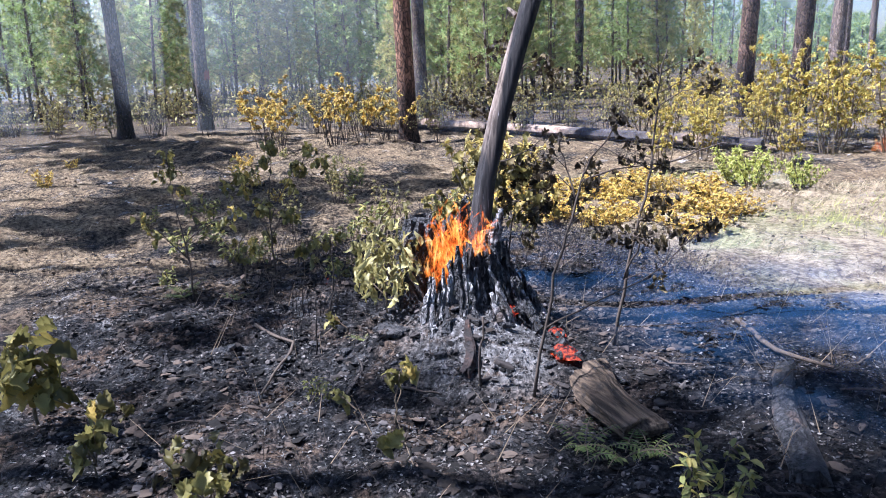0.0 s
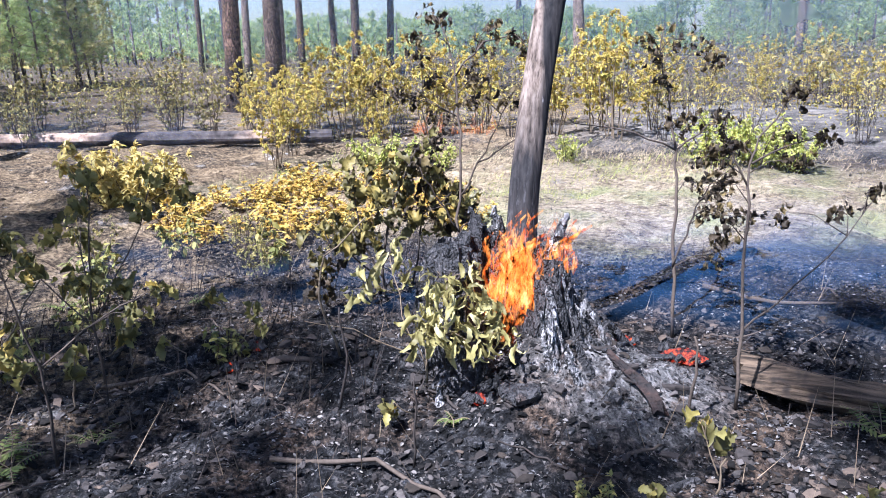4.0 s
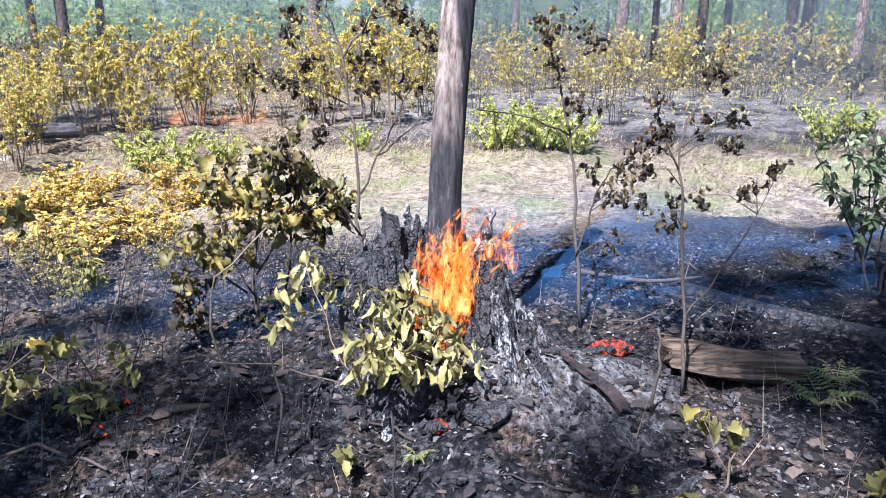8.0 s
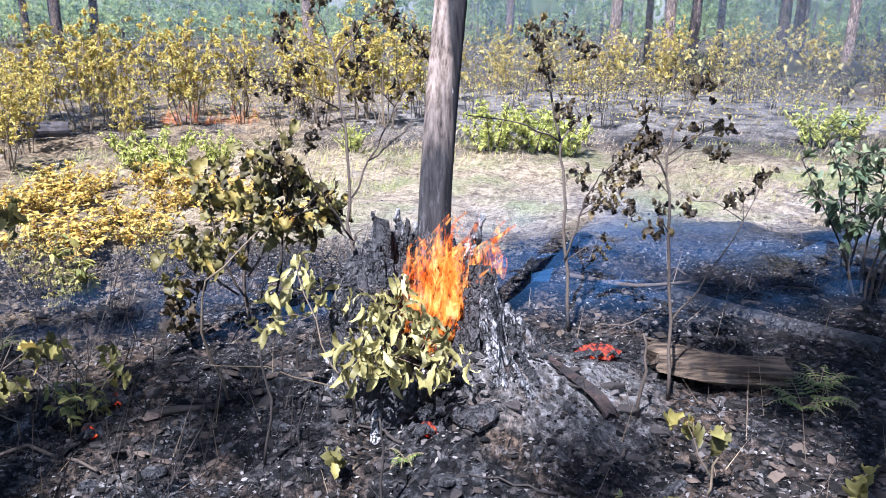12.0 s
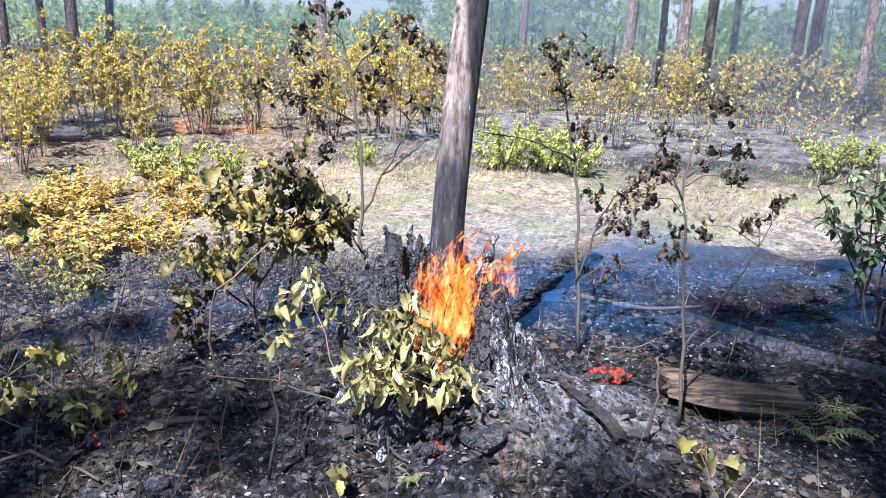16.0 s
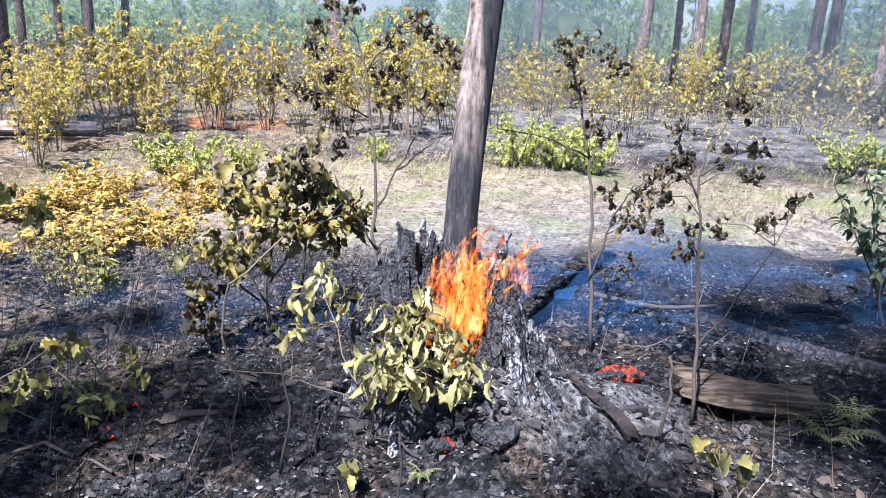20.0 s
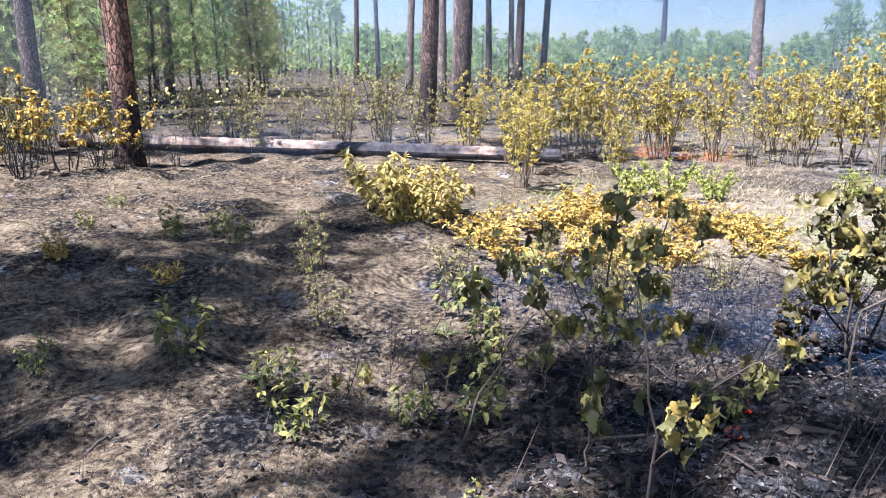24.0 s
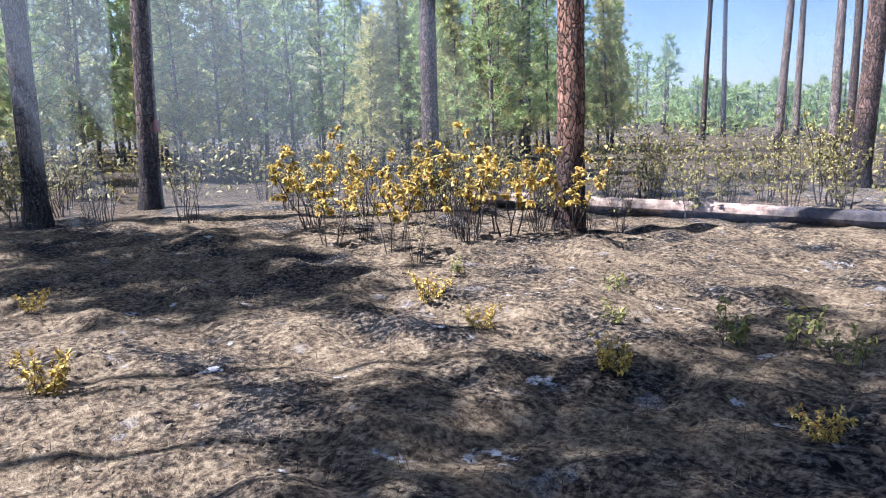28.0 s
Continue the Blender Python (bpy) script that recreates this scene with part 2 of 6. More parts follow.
def wood_mat(name, dark, light, scale=(40, 3, 40), char=0.0):
    q = Mat(name)
    grain = q.noise(1.0, 5, 0.6, q.stretch(*scale))
    col = q.mix(q.step(grain, 0.38, 0.64), dark, light)
    col = q.mix(q.math("MULTIPLY", q.step(q.noise(3.2, 4), 0.66 - 0.3 * char, 0.72 - 0.3 * char), 0.9), col, (0.02, 0.018, 0.017))
    q.bump(grain, 1.0, 0.03)
    return q.done(col, 0.85, 0.2)


def plain_mat(name, a, b, scale=20, rough=0.9):
    q = Mat(name)
    f = q.noise(scale, 4, 0.7)
    rnd = q.n("ShaderNodeNewGeometry").outputs["Random Per Island"]
    col = q.mix(q.math("ADD", q.math("MULTIPLY", q.step(f, 0.3, 0.7), 0.5), q.math("MULTIPLY", rnd, 0.5)), a, b)
    q.bump(f, 0.5, 0.005)
    return q.done(col, rough, 0.15)


def litter_mat(name, dark, mid, pale):
    """Scraps of many tones: most burnt dark, some grey-brown, a few gone to pale ash."""
    q = Mat(name)
    rnd = q.n("ShaderNodeNewGeometry").outputs["Random Per Island"]
    tone = q.math("ADD", rnd, q.math("MULTIPLY", q.math("ADD", q.noise(55, 4, 0.7), -0.5), 0.5))
    return q.done(q.ramp(tone, (0.30, dark), (0.62, mid), (0.95, pale)), 0.9, 0.15)


def flame_mat(name, strength, gaps):
    """Glowing gas: streaky, open between the licks, yellow in the heart and red at the rim."""
    q = Mat(name)
    streak = q.noise(1.0, 4, 0.6, q.stretch(26, 26, 7))
    lick = q.noise(1.0, 5, 0.7, q.stretch(60, 60, 17))
    col = q.ramp(streak, (0.34, (0.50, 0.035, 0.003)), (0.45, (0.80, 0.12, 0.010)), (0.56, (0.95, 0.27, 0.03)), (0.70, (1.0, 0.58, 0.17)))
    em = q.n("ShaderNodeEmission", Strength=strength)
    q.put(em.inputs[0], col)
    tr = q.n("ShaderNodeBsdfTransparent")
    mx = q.n("ShaderNodeMixShader")
    q.put(mx.inputs[0], q.step(q.math("ADD", q.math("MULTIPLY", lick, 0.7), q.math("MULTIPLY", streak, 0.3)), gaps - 0.07, gaps + 0.27))
    q.put(mx.inputs[1], tr.outputs[0])
    q.put(mx.inputs[2], em.outputs[0])
    q.put(q.out.inputs[0], mx.outputs[0])
    return q.m


def smoke_mat(name, color, thick, scale, low=0.32, high=0.72):
    """Thin smoke: mostly clear, scattering a little light alike to all sides, in drifting wisps; thins out towards the sheet's rim (u, v run 0 to 1 across it)."""
    q = Mat(name)
    uv = q.nt.nodes.new("ShaderNodeTexCoord").outputs["UV"]
    u, v = q.axis(0, uv), q.axis(1, uv)
    rim = q.math("MULTIPLY", q.math("MULTIPLY", q.step(u, 0, 0.22), q.step(u, 1, 0.78)), q.math("MULTIPLY", q.step(v, 0.03, 0.40), q.step(v, 1.0, 0.40)))
    w = q.step(q.noise(scale, 4, 0.55), low, high)
    # smoke has no facing: it takes the sun's light the same whichever way the sheet hangs
    dif = q.n("ShaderNodeBsdfTranslucent", Color=(*color, 1))
    way = q.n("ShaderNodeCombineXYZ", X=-to_sun.x, Y=-to_sun.y, Z=-to_sun.z)
    q.put(dif.inputs["Normal"], way.outputs[0])
    tr = q.n("ShaderNodeBsdfTransparent")
    mx = q.n("ShaderNodeMixShader")
    q.put(mx.inputs[0], q.math("MULTIPLY", q.math("MULTIPLY", rim, w), thick))
    q.put(mx.inputs[1], tr.outputs[0])
    q.put(mx.inputs[2], dif.outputs[0])
    q.put(q.out.inputs[0], mx.outputs[0])
    return q.m


M_GROUND = ground_mat()
M_BARK_RED = bark_mat("red_pine_bark", (0.30, 0.163, 0.105), (0.03, 0.022, 0.018), 1.1)
M_BARK_DARK = bark_mat("sooty_pine_bark", (0.155, 0.108, 0.084), (0.024, 0.02, 0.018), 1.1)
M_BARK_SCORCH = bark_mat("scorched_brown_bark", (0.20, 0.125, 0.09), (0.025, 0.02, 0.017), 1.3)
M_BARK_GREY = bark_mat("grey_pine_bark", (0.30, 0.225, 0.18), (0.06, 0.045, 0.038), 0.8)
M_SNAG = snag_mat()
M_CHAR = char_mat()
M_CHAR_ASHY = char_mat("ash_coated_charcoal", 1.15, (0.50, 0.475, 0.455))
M_CHAR_BLOCK = char_mat("grey_charred_wood", 0.55, (0.30, 0.26, 0.235))
M_STEM = plain_mat("thin_stem_bark", (0.03, 0.023, 0.018), (0.11, 0.085, 0.065), 60)
M_STEM_PALE = plain_mat("pale_dry_stem", (0.08, 0.06, 0.038), (0.21, 0.16, 0.105), 60)
M_STEM_BLACK = plain_mat("burnt_stem", (0.008, 0.008, 0.008), (0.06, 0.048, 0.04), 60)
M_NEEDLE = leaf_mat("pine_needles", [(0, (0.18, 0.25, 0.08)), (0.6, (0.35, 0.44, 0.15)), (1, (0.54, 0.56, 0.22))], 0.5)
M_NEEDLE_SCORCH = leaf_mat("scorched_pine_needles", [(0, (0.24, 0.28, 0.09)), (0.5, (0.46, 0.45, 0.16)), (1, (0.60, 0.48, 0.20))], 0.5)
M_YELLOW = leaf_mat("scorched_yellow_leaf", [(0, (0.22, 0.125, 0.035)), (0.2, (0.40, 0.24, 0.04)), (0.45, (0.60, 0.42, 0.075)), (0.75, (0.66, 0.52, 0.14)), (0.9, (0.36, 0.28, 0.06)), (1, (0.13, 0.08, 0.03))], 0.4)
M_OCHRE = leaf_mat("scorched_ochre_leaf", [(0, (0.28, 0.185, 0.045)), (0.35, (0.50, 0.385, 0.08)), (0.7, (0.60, 0.49, 0.125)), (1, (0.38, 0.37, 0.08))], 0.5)
M_OLIVE = leaf_mat("wilted_olive_leaf", [(0, (0.10, 0.115, 0.03)), (0.5, (0.19, 0.19, 0.055)), (1, (0.34, 0.28, 0.07))], 0.3)
M_OLIVE_DULL = leaf_mat("dull_brown_green_leaf", [(0, (0.10, 0.10, 0.035)), (0.5, (0.25, 0.225, 0.075)), (1, (0.42, 0.32, 0.10))], 0.25)
M_CREAM = leaf_mat("bleached_yellow_green_leaf", [(0, (0.25, 0.18, 0.045)), (0.4, (0.47, 0.37, 0.10)), (0.8, (0.60, 0.50, 0.18)), (1, (0.35, 0.25, 0.055))], 0.4)
M_GREEN = leaf_mat("fresh_green_leaf", [(0, (0.24, 0.28, 0.055)), (0.6, (0.45, 0.47, 0.11)), (1, (0.62, 0.57, 0.18))], 0.45)
M_DKGREEN = leaf_mat("dark_green_leaf", [(0, (0.05, 0.075, 0.035)), (0.6, (0.11, 0.145, 0.07)), (1, (0.24, 0.26, 0.13))], 0.2)
M_WEEP = leaf_mat("wilted_pale_green_leaf", [(0, (0.12, 0.105, 0.035)), (0.4, (0.28, 0.245, 0.085)), (0.8, (0.42, 0.37, 0.14)), (1, (0.54, 0.48, 0.23))], 0.3, 0.55, True)
M_OLIVE_ONE = leaf_mat("wilted_olive_leaf_single", [(0, (0.035, 0.03, 0.014)), (0.35, (0.105, 0.088, 0.03)), (0.75, (0.19, 0.165, 0.05)), (1, (0.32, 0.23, 0.05))], 0.3, 0.55, True)
M_OLIVE_BROAD = leaf_mat("wilted_oak_leaf", [(0, (0.07, 0.062, 0.02)), (0.4, (0.17, 0.155, 0.05)), (0.8, (0.31, 0.265, 0.075)), (1, (0.40, 0.28, 0.06))], 0.35, 0.55, True)
M_DEAD_ONE = leaf_mat("shrivelled_black_leaf", [(0, (0.014, 0.011, 0.008)), (0.5, (0.05, 0.036, 0.019)), (1, (0.15, 0.11, 0.04))], 0.2, 0.7, True)
M_FERN = leaf_mat("singed_fern", [(0, (0.07, 0.11, 0.028)), (1, (0.20, 0.22, 0.06))], 0.35)
M_STRAW = plain_mat("dry_straw", (0.22, 0.16, 0.09), (0.50, 0.41, 0.26), 30)
M_LITTER = litter_mat("burnt_leaf_litter", (0.007, 0.0065, 0.006), (0.040, 0.036, 0.033), (0.18, 0.163, 0.147))
M_CLOD = litter_mat("charred_crumbs", (0.004, 0.0038, 0.0036), (0.022, 0.019, 0.017), (0.085, 0.074, 0.067))
M_THREAD = litter_mat("ashen_needles", (0.02, 0.019, 0.019), (0.085, 0.082, 0.08), (0.26, 0.253, 0.247))
M_CHUNK = litter_mat("charred_bark_plates", (0.008, 0.007, 0.006), (0.030, 0.024, 0.019), (0.090, 0.067, 0.050))
M_SINGED = litter_mat("singed_grass", (0.012, 0.009, 0.007), (0.10, 0.073, 0.043), (0.33, 0.255, 0.15))
M_LITTER_TAN = plain_mat("singed_leaf_litter", (0.02, 0.015, 0.011), (0.19, 0.145, 0.092), 40)
M_LITTER_BLACK = plain_mat("charred_flakes", (0.006, 0.006, 0.006), (0.065, 0.056, 0.05), 40)
M_ASH = plain_mat("pale_ash_flakes", (0.04, 0.039, 0.038), (0.15, 0.147, 0.145), 40)
M_SLAB = plain_mat("charred_bark_slab", (0.010, 0.009, 0.009), (0.055, 0.046, 0.040), 22)
M_PLANK = wood_mat("weathered_log_wood", (0.022, 0.016, 0.011), (0.14, 0.099, 0.064), (2.5, 45, 45), 0.3)
M_STAKE = wood_mat("half_burnt_branch", (0.02, 0.014, 0.011), (0.23, 0.11, 0.07), (14, 14, 40), 0.5)
M_BARE_PATCH = plain_mat("bare_reddish_wood", (0.15, 0.045, 0.032), (0.30, 0.10, 0.07), 18)
M_FIRE = flame_mat("flame", 0.88, 0.545)
M_FIRE_FAR = flame_mat("low_flame", 0.7, 0.55)


# ---------- geometry helpers ----------
class Geo:
    """Collects vertices and faces for one mesh."""

    def __init__(self):
        self.v, self.f = [], []

    def add(self, verts, faces):
        o = len(self.v)
        self.v += [tuple(p) for p in verts]
        self.f += [tuple(i + o for i in f) for f in faces]
        return self

    def tube(self, pts, radii, n=6, rough=0.0, rng=random, close=True):
        pts = [Vector(p) for p in pts]
        o = len(self.v)
        side = None
        for i, p in enumerate(pts):
            d = (pts[min(i + 1, len(pts) - 1)] - pts[max(i - 1, 0)]).normalized()
            if side is None:
                side = d.orthogonal().normalized()
            side = (side - d * side.dot(d)).normalized()
            up = d.cross(side)
            for k in range(n):
                a = 2 * math.pi * k / n
                r = radii[i] * (1 + rough * rng.uniform(-1, 1))
                self.v.append(tuple(p + (side * math.cos(a) + up * math.sin(a)) * r))
        for i in range(len(pts) - 1):
            for k in range(n):
                a, b = o + i * n + k, o + i * n + (k + 1) % n
                self.f.append((a, b, b + n, a + n))
        if close:
            self.f.append(tuple(o + k for k in reversed(range(n))))
            self.f.append(tuple(o + (len(pts) - 1) * n + k for k in range(n)))
        return self

    def mesh(self, name, material, smooth=False):
        me = bpy.data.meshes.new(name)
        me.from_pydata(self.v, [], self.f)
        me.materials.append(material)
        if smooth:
            me.polygons.foreach_set("use_smooth", [True] * len(me.polygons))
        me.update()
        return me


def array_mesh(name, verts, tris, material, smooth=False):
    me = bpy.data.meshes.new(name)
    me.from_pydata(verts.tolist(), [], tris.tolist())
    me.materials.append(material)
    if smooth:
        me.polygons.foreach_set("use_smooth", [True] * len(me.polygons))
    me.update()
    return me


def thing(name, at, label, category, group=""):
    """An Empty at the foot of a thing that has parts."""
    ob = new(name)
    ob.empty_display_size = 0.1
    ob.location = at
    return tagged(ob, label, category, group)


def part(name, me, parent, label="", m=None):
    ob = new(name, me)
    ob.parent = parent
    if m is not None:
        ob.matrix_basis = m
    if label:
        tagged(ob, label)
    return ob


LEAF_V = np.array([(0, 0, 0), (0, 0.33, 0), (0, 0.7, 0), (0, 1, 0), (-0.42, 0.36, 0.10), (-0.36, 0.72, 0.08), (0.42, 0.36, 0.10), (0.36, 0.72, 0.08)])
LEAF_F = np.array([(0, 1, 4), (0, 6, 1), (1, 2, 5), (1, 5, 4), (1, 6, 7), (1, 7, 2), (2, 3, 5), (2, 7, 3)])


def leaf_cloud(pos, way, length, width, rng, curl=0.35):
    """Many leaves in one go: feet, directions, lengths, widths (arrays)."""
    n = len(pos)
    way = way / (np.linalg.norm(way, axis=1, keepdims=True) + 1e-9)
    side = np.cross(way, rng.normal(0, 0.35, (n, 3)) + (0, 0, 1))
    side /= np.linalg.norm(side, axis=1, keepdims=True) + 1e-9
    up = np.cross(side, way)
    t = LEAF_V
    c = (rng.uniform(0.2, 1.6, n) * curl)[:, None]
    along = t[None, :, 1] * length[:, None]
    over = t[None, :, 0] * width[:, None]
    lift = t[None, :, 2] * width[:, None] * 2.2 * rng.uniform(-0.4, 1.6, n)[:, None] - c * (t[None, :, 1] ** 2) * length[:, None]
    v = pos[:, None] + along[..., None] * way[:, None] + over[..., None] * side[:, None] + lift[..., None] * up[:, None]
    f = LEAF_F[None] + (8 * np.arange(n))[:, None, None]
    return v.reshape(-1, 3), f.reshape(-1, 3)


def lattice(x, y, seed):
    """Smooth value noise in the plane, -1 to 1, on arrays."""
    x0, y0 = np.floor(x), np.floor(y)
    fx, fy = x - x0, y - y0
    fx, fy = fx * fx * (3 - 2 * fx), fy * fy * (3 - 2 * fy)

    def h(a, b):
        s = np.sin(a * 127.1 + b * 311.7 + seed * 74.7) * 43758.5453
        return (s - np.floor(s)) * 2 - 1

    return (h(x0, y0) * (1 - fx) + h(x0 + 1, y0) * fx) * (1 - fy) + (h(x0, y0 + 1) * (1 - fx) + h(x0 + 1, y0 + 1) * fx) * fy


def lie(x, y):
    """The lie of the land: long swells, hummocks, clods, and the mound that the stump stands on."""
    x, y = np.asarray(x, float), np.asarray(y, float)
    near = 1 / (1 + ((x + 3) ** 2 + (y - 1) ** 2) / 300)
    z = 0.05 * lattice(x * 0.22, y * 0.22, 1) + 0.035 * lattice(x * 0.9, y * 0.9, 2) * near
    rough = 0.4 + 0.6 * np.exp(-((x + 0.4) ** 2 + (y + 0.5) ** 2) / 4.0)
    z = z + (0.055 * lattice(x * 3.1, y * 3.1, 3) + (0.024 * lattice(x * 8.3, y * 8.3, 4) + 0.017 * np.abs(lattice(x * 15, y * 15, 5)) + 0.008 * lattice(x * 27, y * 27, 7)) * rough) * near
    z = z + 0.035 * (0.5 - np.abs(lattice(x * 5.2, y * 5.2, 8))) * rough * near
    m = np.exp(-((x + 0.08) ** 2 + (y + 0.18) ** 2) / 0.28)
    z = z + 0.13 * m + 0.03 * m * lattice(x * 9, y * 9, 6)
    # ash heap on the flank of the stump, and the pile of charcoal before its mouth
    z = z + 0.11 * np.exp(-((x - 0.24) ** 2 / 0.09 + (y + 0.20) ** 2 / 0.09)) + 0.07 * np.exp(-((x + 0.03) ** 2 + (y + 0.40) ** 2) / 0.012)
    z = z + 0.035 * (lattice(x * 2.3, y * 2.3, 15) + 0.6 * lattice(x * 4.7, y * 4.7, 16)) * near / (1 + np.exp(np.clip((x + 3.4) * 3, -50, 50)))
    z = z - 0.10 / (1 + np.exp(np.clip(-(y - 4.5) * 1.2, -50, 50)))
    return z


def gz(x, y):
    return float(lie(np.array([x]), np.array([y]))[0])


# ---------- ground ----------
def stops(a, b, fine0, fine1, fine, mid0, mid1, mid):
    s = list(np.arange(fine0, fine1, fine)) + list(np.arange(fine1, mid1, mid)) + [mid1]
    s = list(np.arange(mid0, fine0, mid)) + s
    step = mid
    while s[-1] < b:
        step *= 1.25
        s.append(s[-1] + step)
    step = mid
    while s[0] > a:
        step *= 1.25
        s.insert(0, s[0] - step)
    return np.array(s)


gx = stops(-700, 700, -7.0, 2.6, 0.036, -14, 6, 0.09)
gy = stops(-700, 700, -3.4, 2.4, 0.036, -6, 10, 0.09)
GX, GY = np.meshgrid(gx, gy)
GZ = lie(GX, GY)
nx, ny = len(gx), len(gy)
idx = np.arange(nx * ny).reshape(ny, nx)
quads = np.stack([idx[:-1, :-1], idx[:-1, 1:], idx[1:, 1:], idx[1:, :-1]], -1).reshape(-1, 4)
ground = new("ground", array_mesh("ground", np.stack([GX, GY, GZ], -1).reshape(-1, 3), quads, M_GROUND, True))
tagged(ground, "blackened forest floor with singed litter, straw and pale ash", "ground", kind="structure")


# ---------- pines ----------
def trunk_mesh(name, r, h, material, rng, lean=(0, 0), n=16, top=0.55, flare=0.35, knobs=0.05):
    g = Geo()
    rings = max(8, int(h / 0.35))
    ph = rng.uniform(0, 6, 3)
    for i in range(rings + 1):
        s = i / rings
        z = h * s
        cx = lean[0] * z + 0.04 * math.sin(z * 0.5 + ph[0])
        cy = lean[1] * z + 0.04 * math.sin(z * 0.43 + ph[1])
        rr = r * (1 - (1 - top) * s) * (1 + flare * math.exp(-z / 0.18))
        for k in range(n):
            a = 2 * math.pi * k / n
            q = rr * (1 + knobs * rng.uniform(-1, 1) + 0.04 * math.sin(3 * a + z * 1.3 + ph[2]) + 0.10 * math.exp(-z / 0.15) * math.sin(5 * a + ph[1]))
            g.v.append((cx + q * math.cos(a), cy + q * math.sin(a), z - (0.12 if i == 0 else 0)))
        if i:
            for k in range(n):
                a, b = (i - 1) * n + k, (i - 1) * n + (k + 1) % n
                g.f.append((a, b, b + n, a + n))
    return g.mesh(name, material, True)


def tufts(centres, ways, rng, per=9, length=0.26, width=0.022):
    """Bunches of long needles, as slim three-cornered blades."""
    n = len(centres) * per
    c = np.repeat(np.asarray(centres), per, 0)
    d = np.repeat(np.asarray(ways), per, 0) * 0.8 + rng.normal(0, 0.75, (n, 3))
    d /= np.linalg.norm(d, axis=1, keepdims=True) + 1e-9
    s = np.cross(d, rng.normal(0, 1, (n, 3)))
    s /= np.linalg.norm(s, axis=1, keepdims=True) + 1e-9
    ln = length * rng.uniform(0.6, 1.15, n)[:, None]
    v = np.stack([c - s * width / 2, c + s * width / 2, c + d * ln - (0, 0, 0.05) * ln], 1)
    return v.reshape(-1, 3), np.arange(3 * n).reshape(-1, 3)


def crown_meshes(tag, z0, z1, reach, limbs, per_limb, rng, leaf, wood, lean=(0, 0), blade=0.26, thick=0.03, cone=True, droop=0.0, per=9, width=0.022):
    wood_g, cs, ws = Geo(), [], []
    wood_g.tube([(lean[0] * z, lean[1] * z, z) for z in (z0, z1)], [thick, thick * 0.5], 5)
    for i in range(limbs):
        s = (i + rng.uniform(0, 1)) / limbs
        z = z0 + (z1 - z0) * s
        a = i * 2.4 + rng.uniform(-0.4, 0.4)
        length = reach * ((1.05 - 0.85 * s) if cone else (0.45 + 1.1 * math.sin(math.pi * min(1, 0.15 + 0.8 * s)) * 0.6)) * rng.uniform(0.65, 1.15)
        base = np.array((lean[0] * z, lean[1] * z, z))
        d = np.array((math.cos(a), math.sin(a), rng.uniform(0.05, 0.55) - droop))
        tip = base + d * length + (0, 0, 0.12 * length)
        mid = base + d * length * 0.5
        wood_g.tube([base, mid, tip], [thick, thick * 0.7, thick * 0.3], 4)
        for k in range(per_limb):
            t = 0.35 + 0.65 * (k + rng.uniform(0, 1)) / per_limb
            p = (base * (1 - t) + tip * t) + rng.normal(0, 0.09 + 0.10 * length, 3) * (0.4 + 0.6 * t)
            cs.append(p)
            ws.append(d / np.linalg.norm(d) + (0, 0, 0.4))
    v, f = tufts(cs, ws, rng, per, blade, width)
    return wood_g.mesh(tag + "_limbs", wood), array_mesh(tag + "_needles", v, f, leaf)


def big_pine(x, y, r, h, material, lean=(0, 0), seed=1, crown=None, label="", needle=None, knobs=0.05, dense=1.0):
    rng = np.random.default_rng(seed)
    ob = thing("pine_tree", (x, y, gz(x, y)), label, "tree", "tall pines")
    part("trunk", trunk_mesh("pine_trunk", r, h, material, rng, lean, knobs=knobs), ob)
    if crown:
        z0, reach, limbs = crown
        a, b = crown_meshes("pine", z0, h, reach, limbs, int(10 * dense), rng, needle or M_NEEDLE, material, lean, 0.32, 0.05, False, per=10, width=0.035 * dense)
        part("branchwork", a, ob)
        part("crown", b, ob)
    return ob


# the pines that the path passes nearest
big_pine(-10.12, 2.80, 0.165, 15, M_BARK_RED, (-0.012, 0.004), 3, (10.5, 1.4, 24), "tall pine with flaky red bark and a blackened foot", knobs=0.07)
big_pine(-17.0, 5.6, 0.185, 16, M_BARK_DARK, (-0.004, -0.01), 4, (11, 1.4, 24), "tall pine with dark sooty bark")
scarred = big_pine(-16.33, -0.31, 0.165, 16, M_BARK_DARK, (0.004, 0.008), 5, (11, 1.4, 24), "tall sooty pine with a reddish-brown patch of missing bark")
# reddish-brown patch of missing bark, a ragged sheet wrapped round the trunk
g, r = Geo(), random.Random(4)
for i in range(9):
    a = radians(34 - 26 + 52 * i / 8)
    for z in (1.20 + r.uniform(-0.03, 0.03), 1.31, 1.42 + r.uniform(-0.04, 0.04)):
        g.v.append((0.182 * math.cos(a), 0.182 * math.sin(a), z))
    if i:
        o = 3 * i
        g.f += [(o - 3, o, o + 1, o - 2), (o - 2, o + 1, o + 2, o - 1)]
part("paint_blaze", g.mesh("paint_blaze", M_BARE_PATCH), scarred, "ragged reddish-brown patch where bark is missing")
big_pine(-15.06, -2.21, 0.155, 15, M_BARK_DARK, (-0.01, 0.012), 6, (10, 1.4, 24), "tall pine with blackened bark")
big_pine(-22.55, 11.1, 0.185, 17, M_BARK_GREY, (0, 0), 7, (11, 1.4, 24), "tall pine with grey-brown bark")
big_pine(-25.5, 15.65, 0.19, 17, M_BARK_DARK, (0.003, 0), 8, (7, 2.4, 34), "tall dark pine behind smoke")
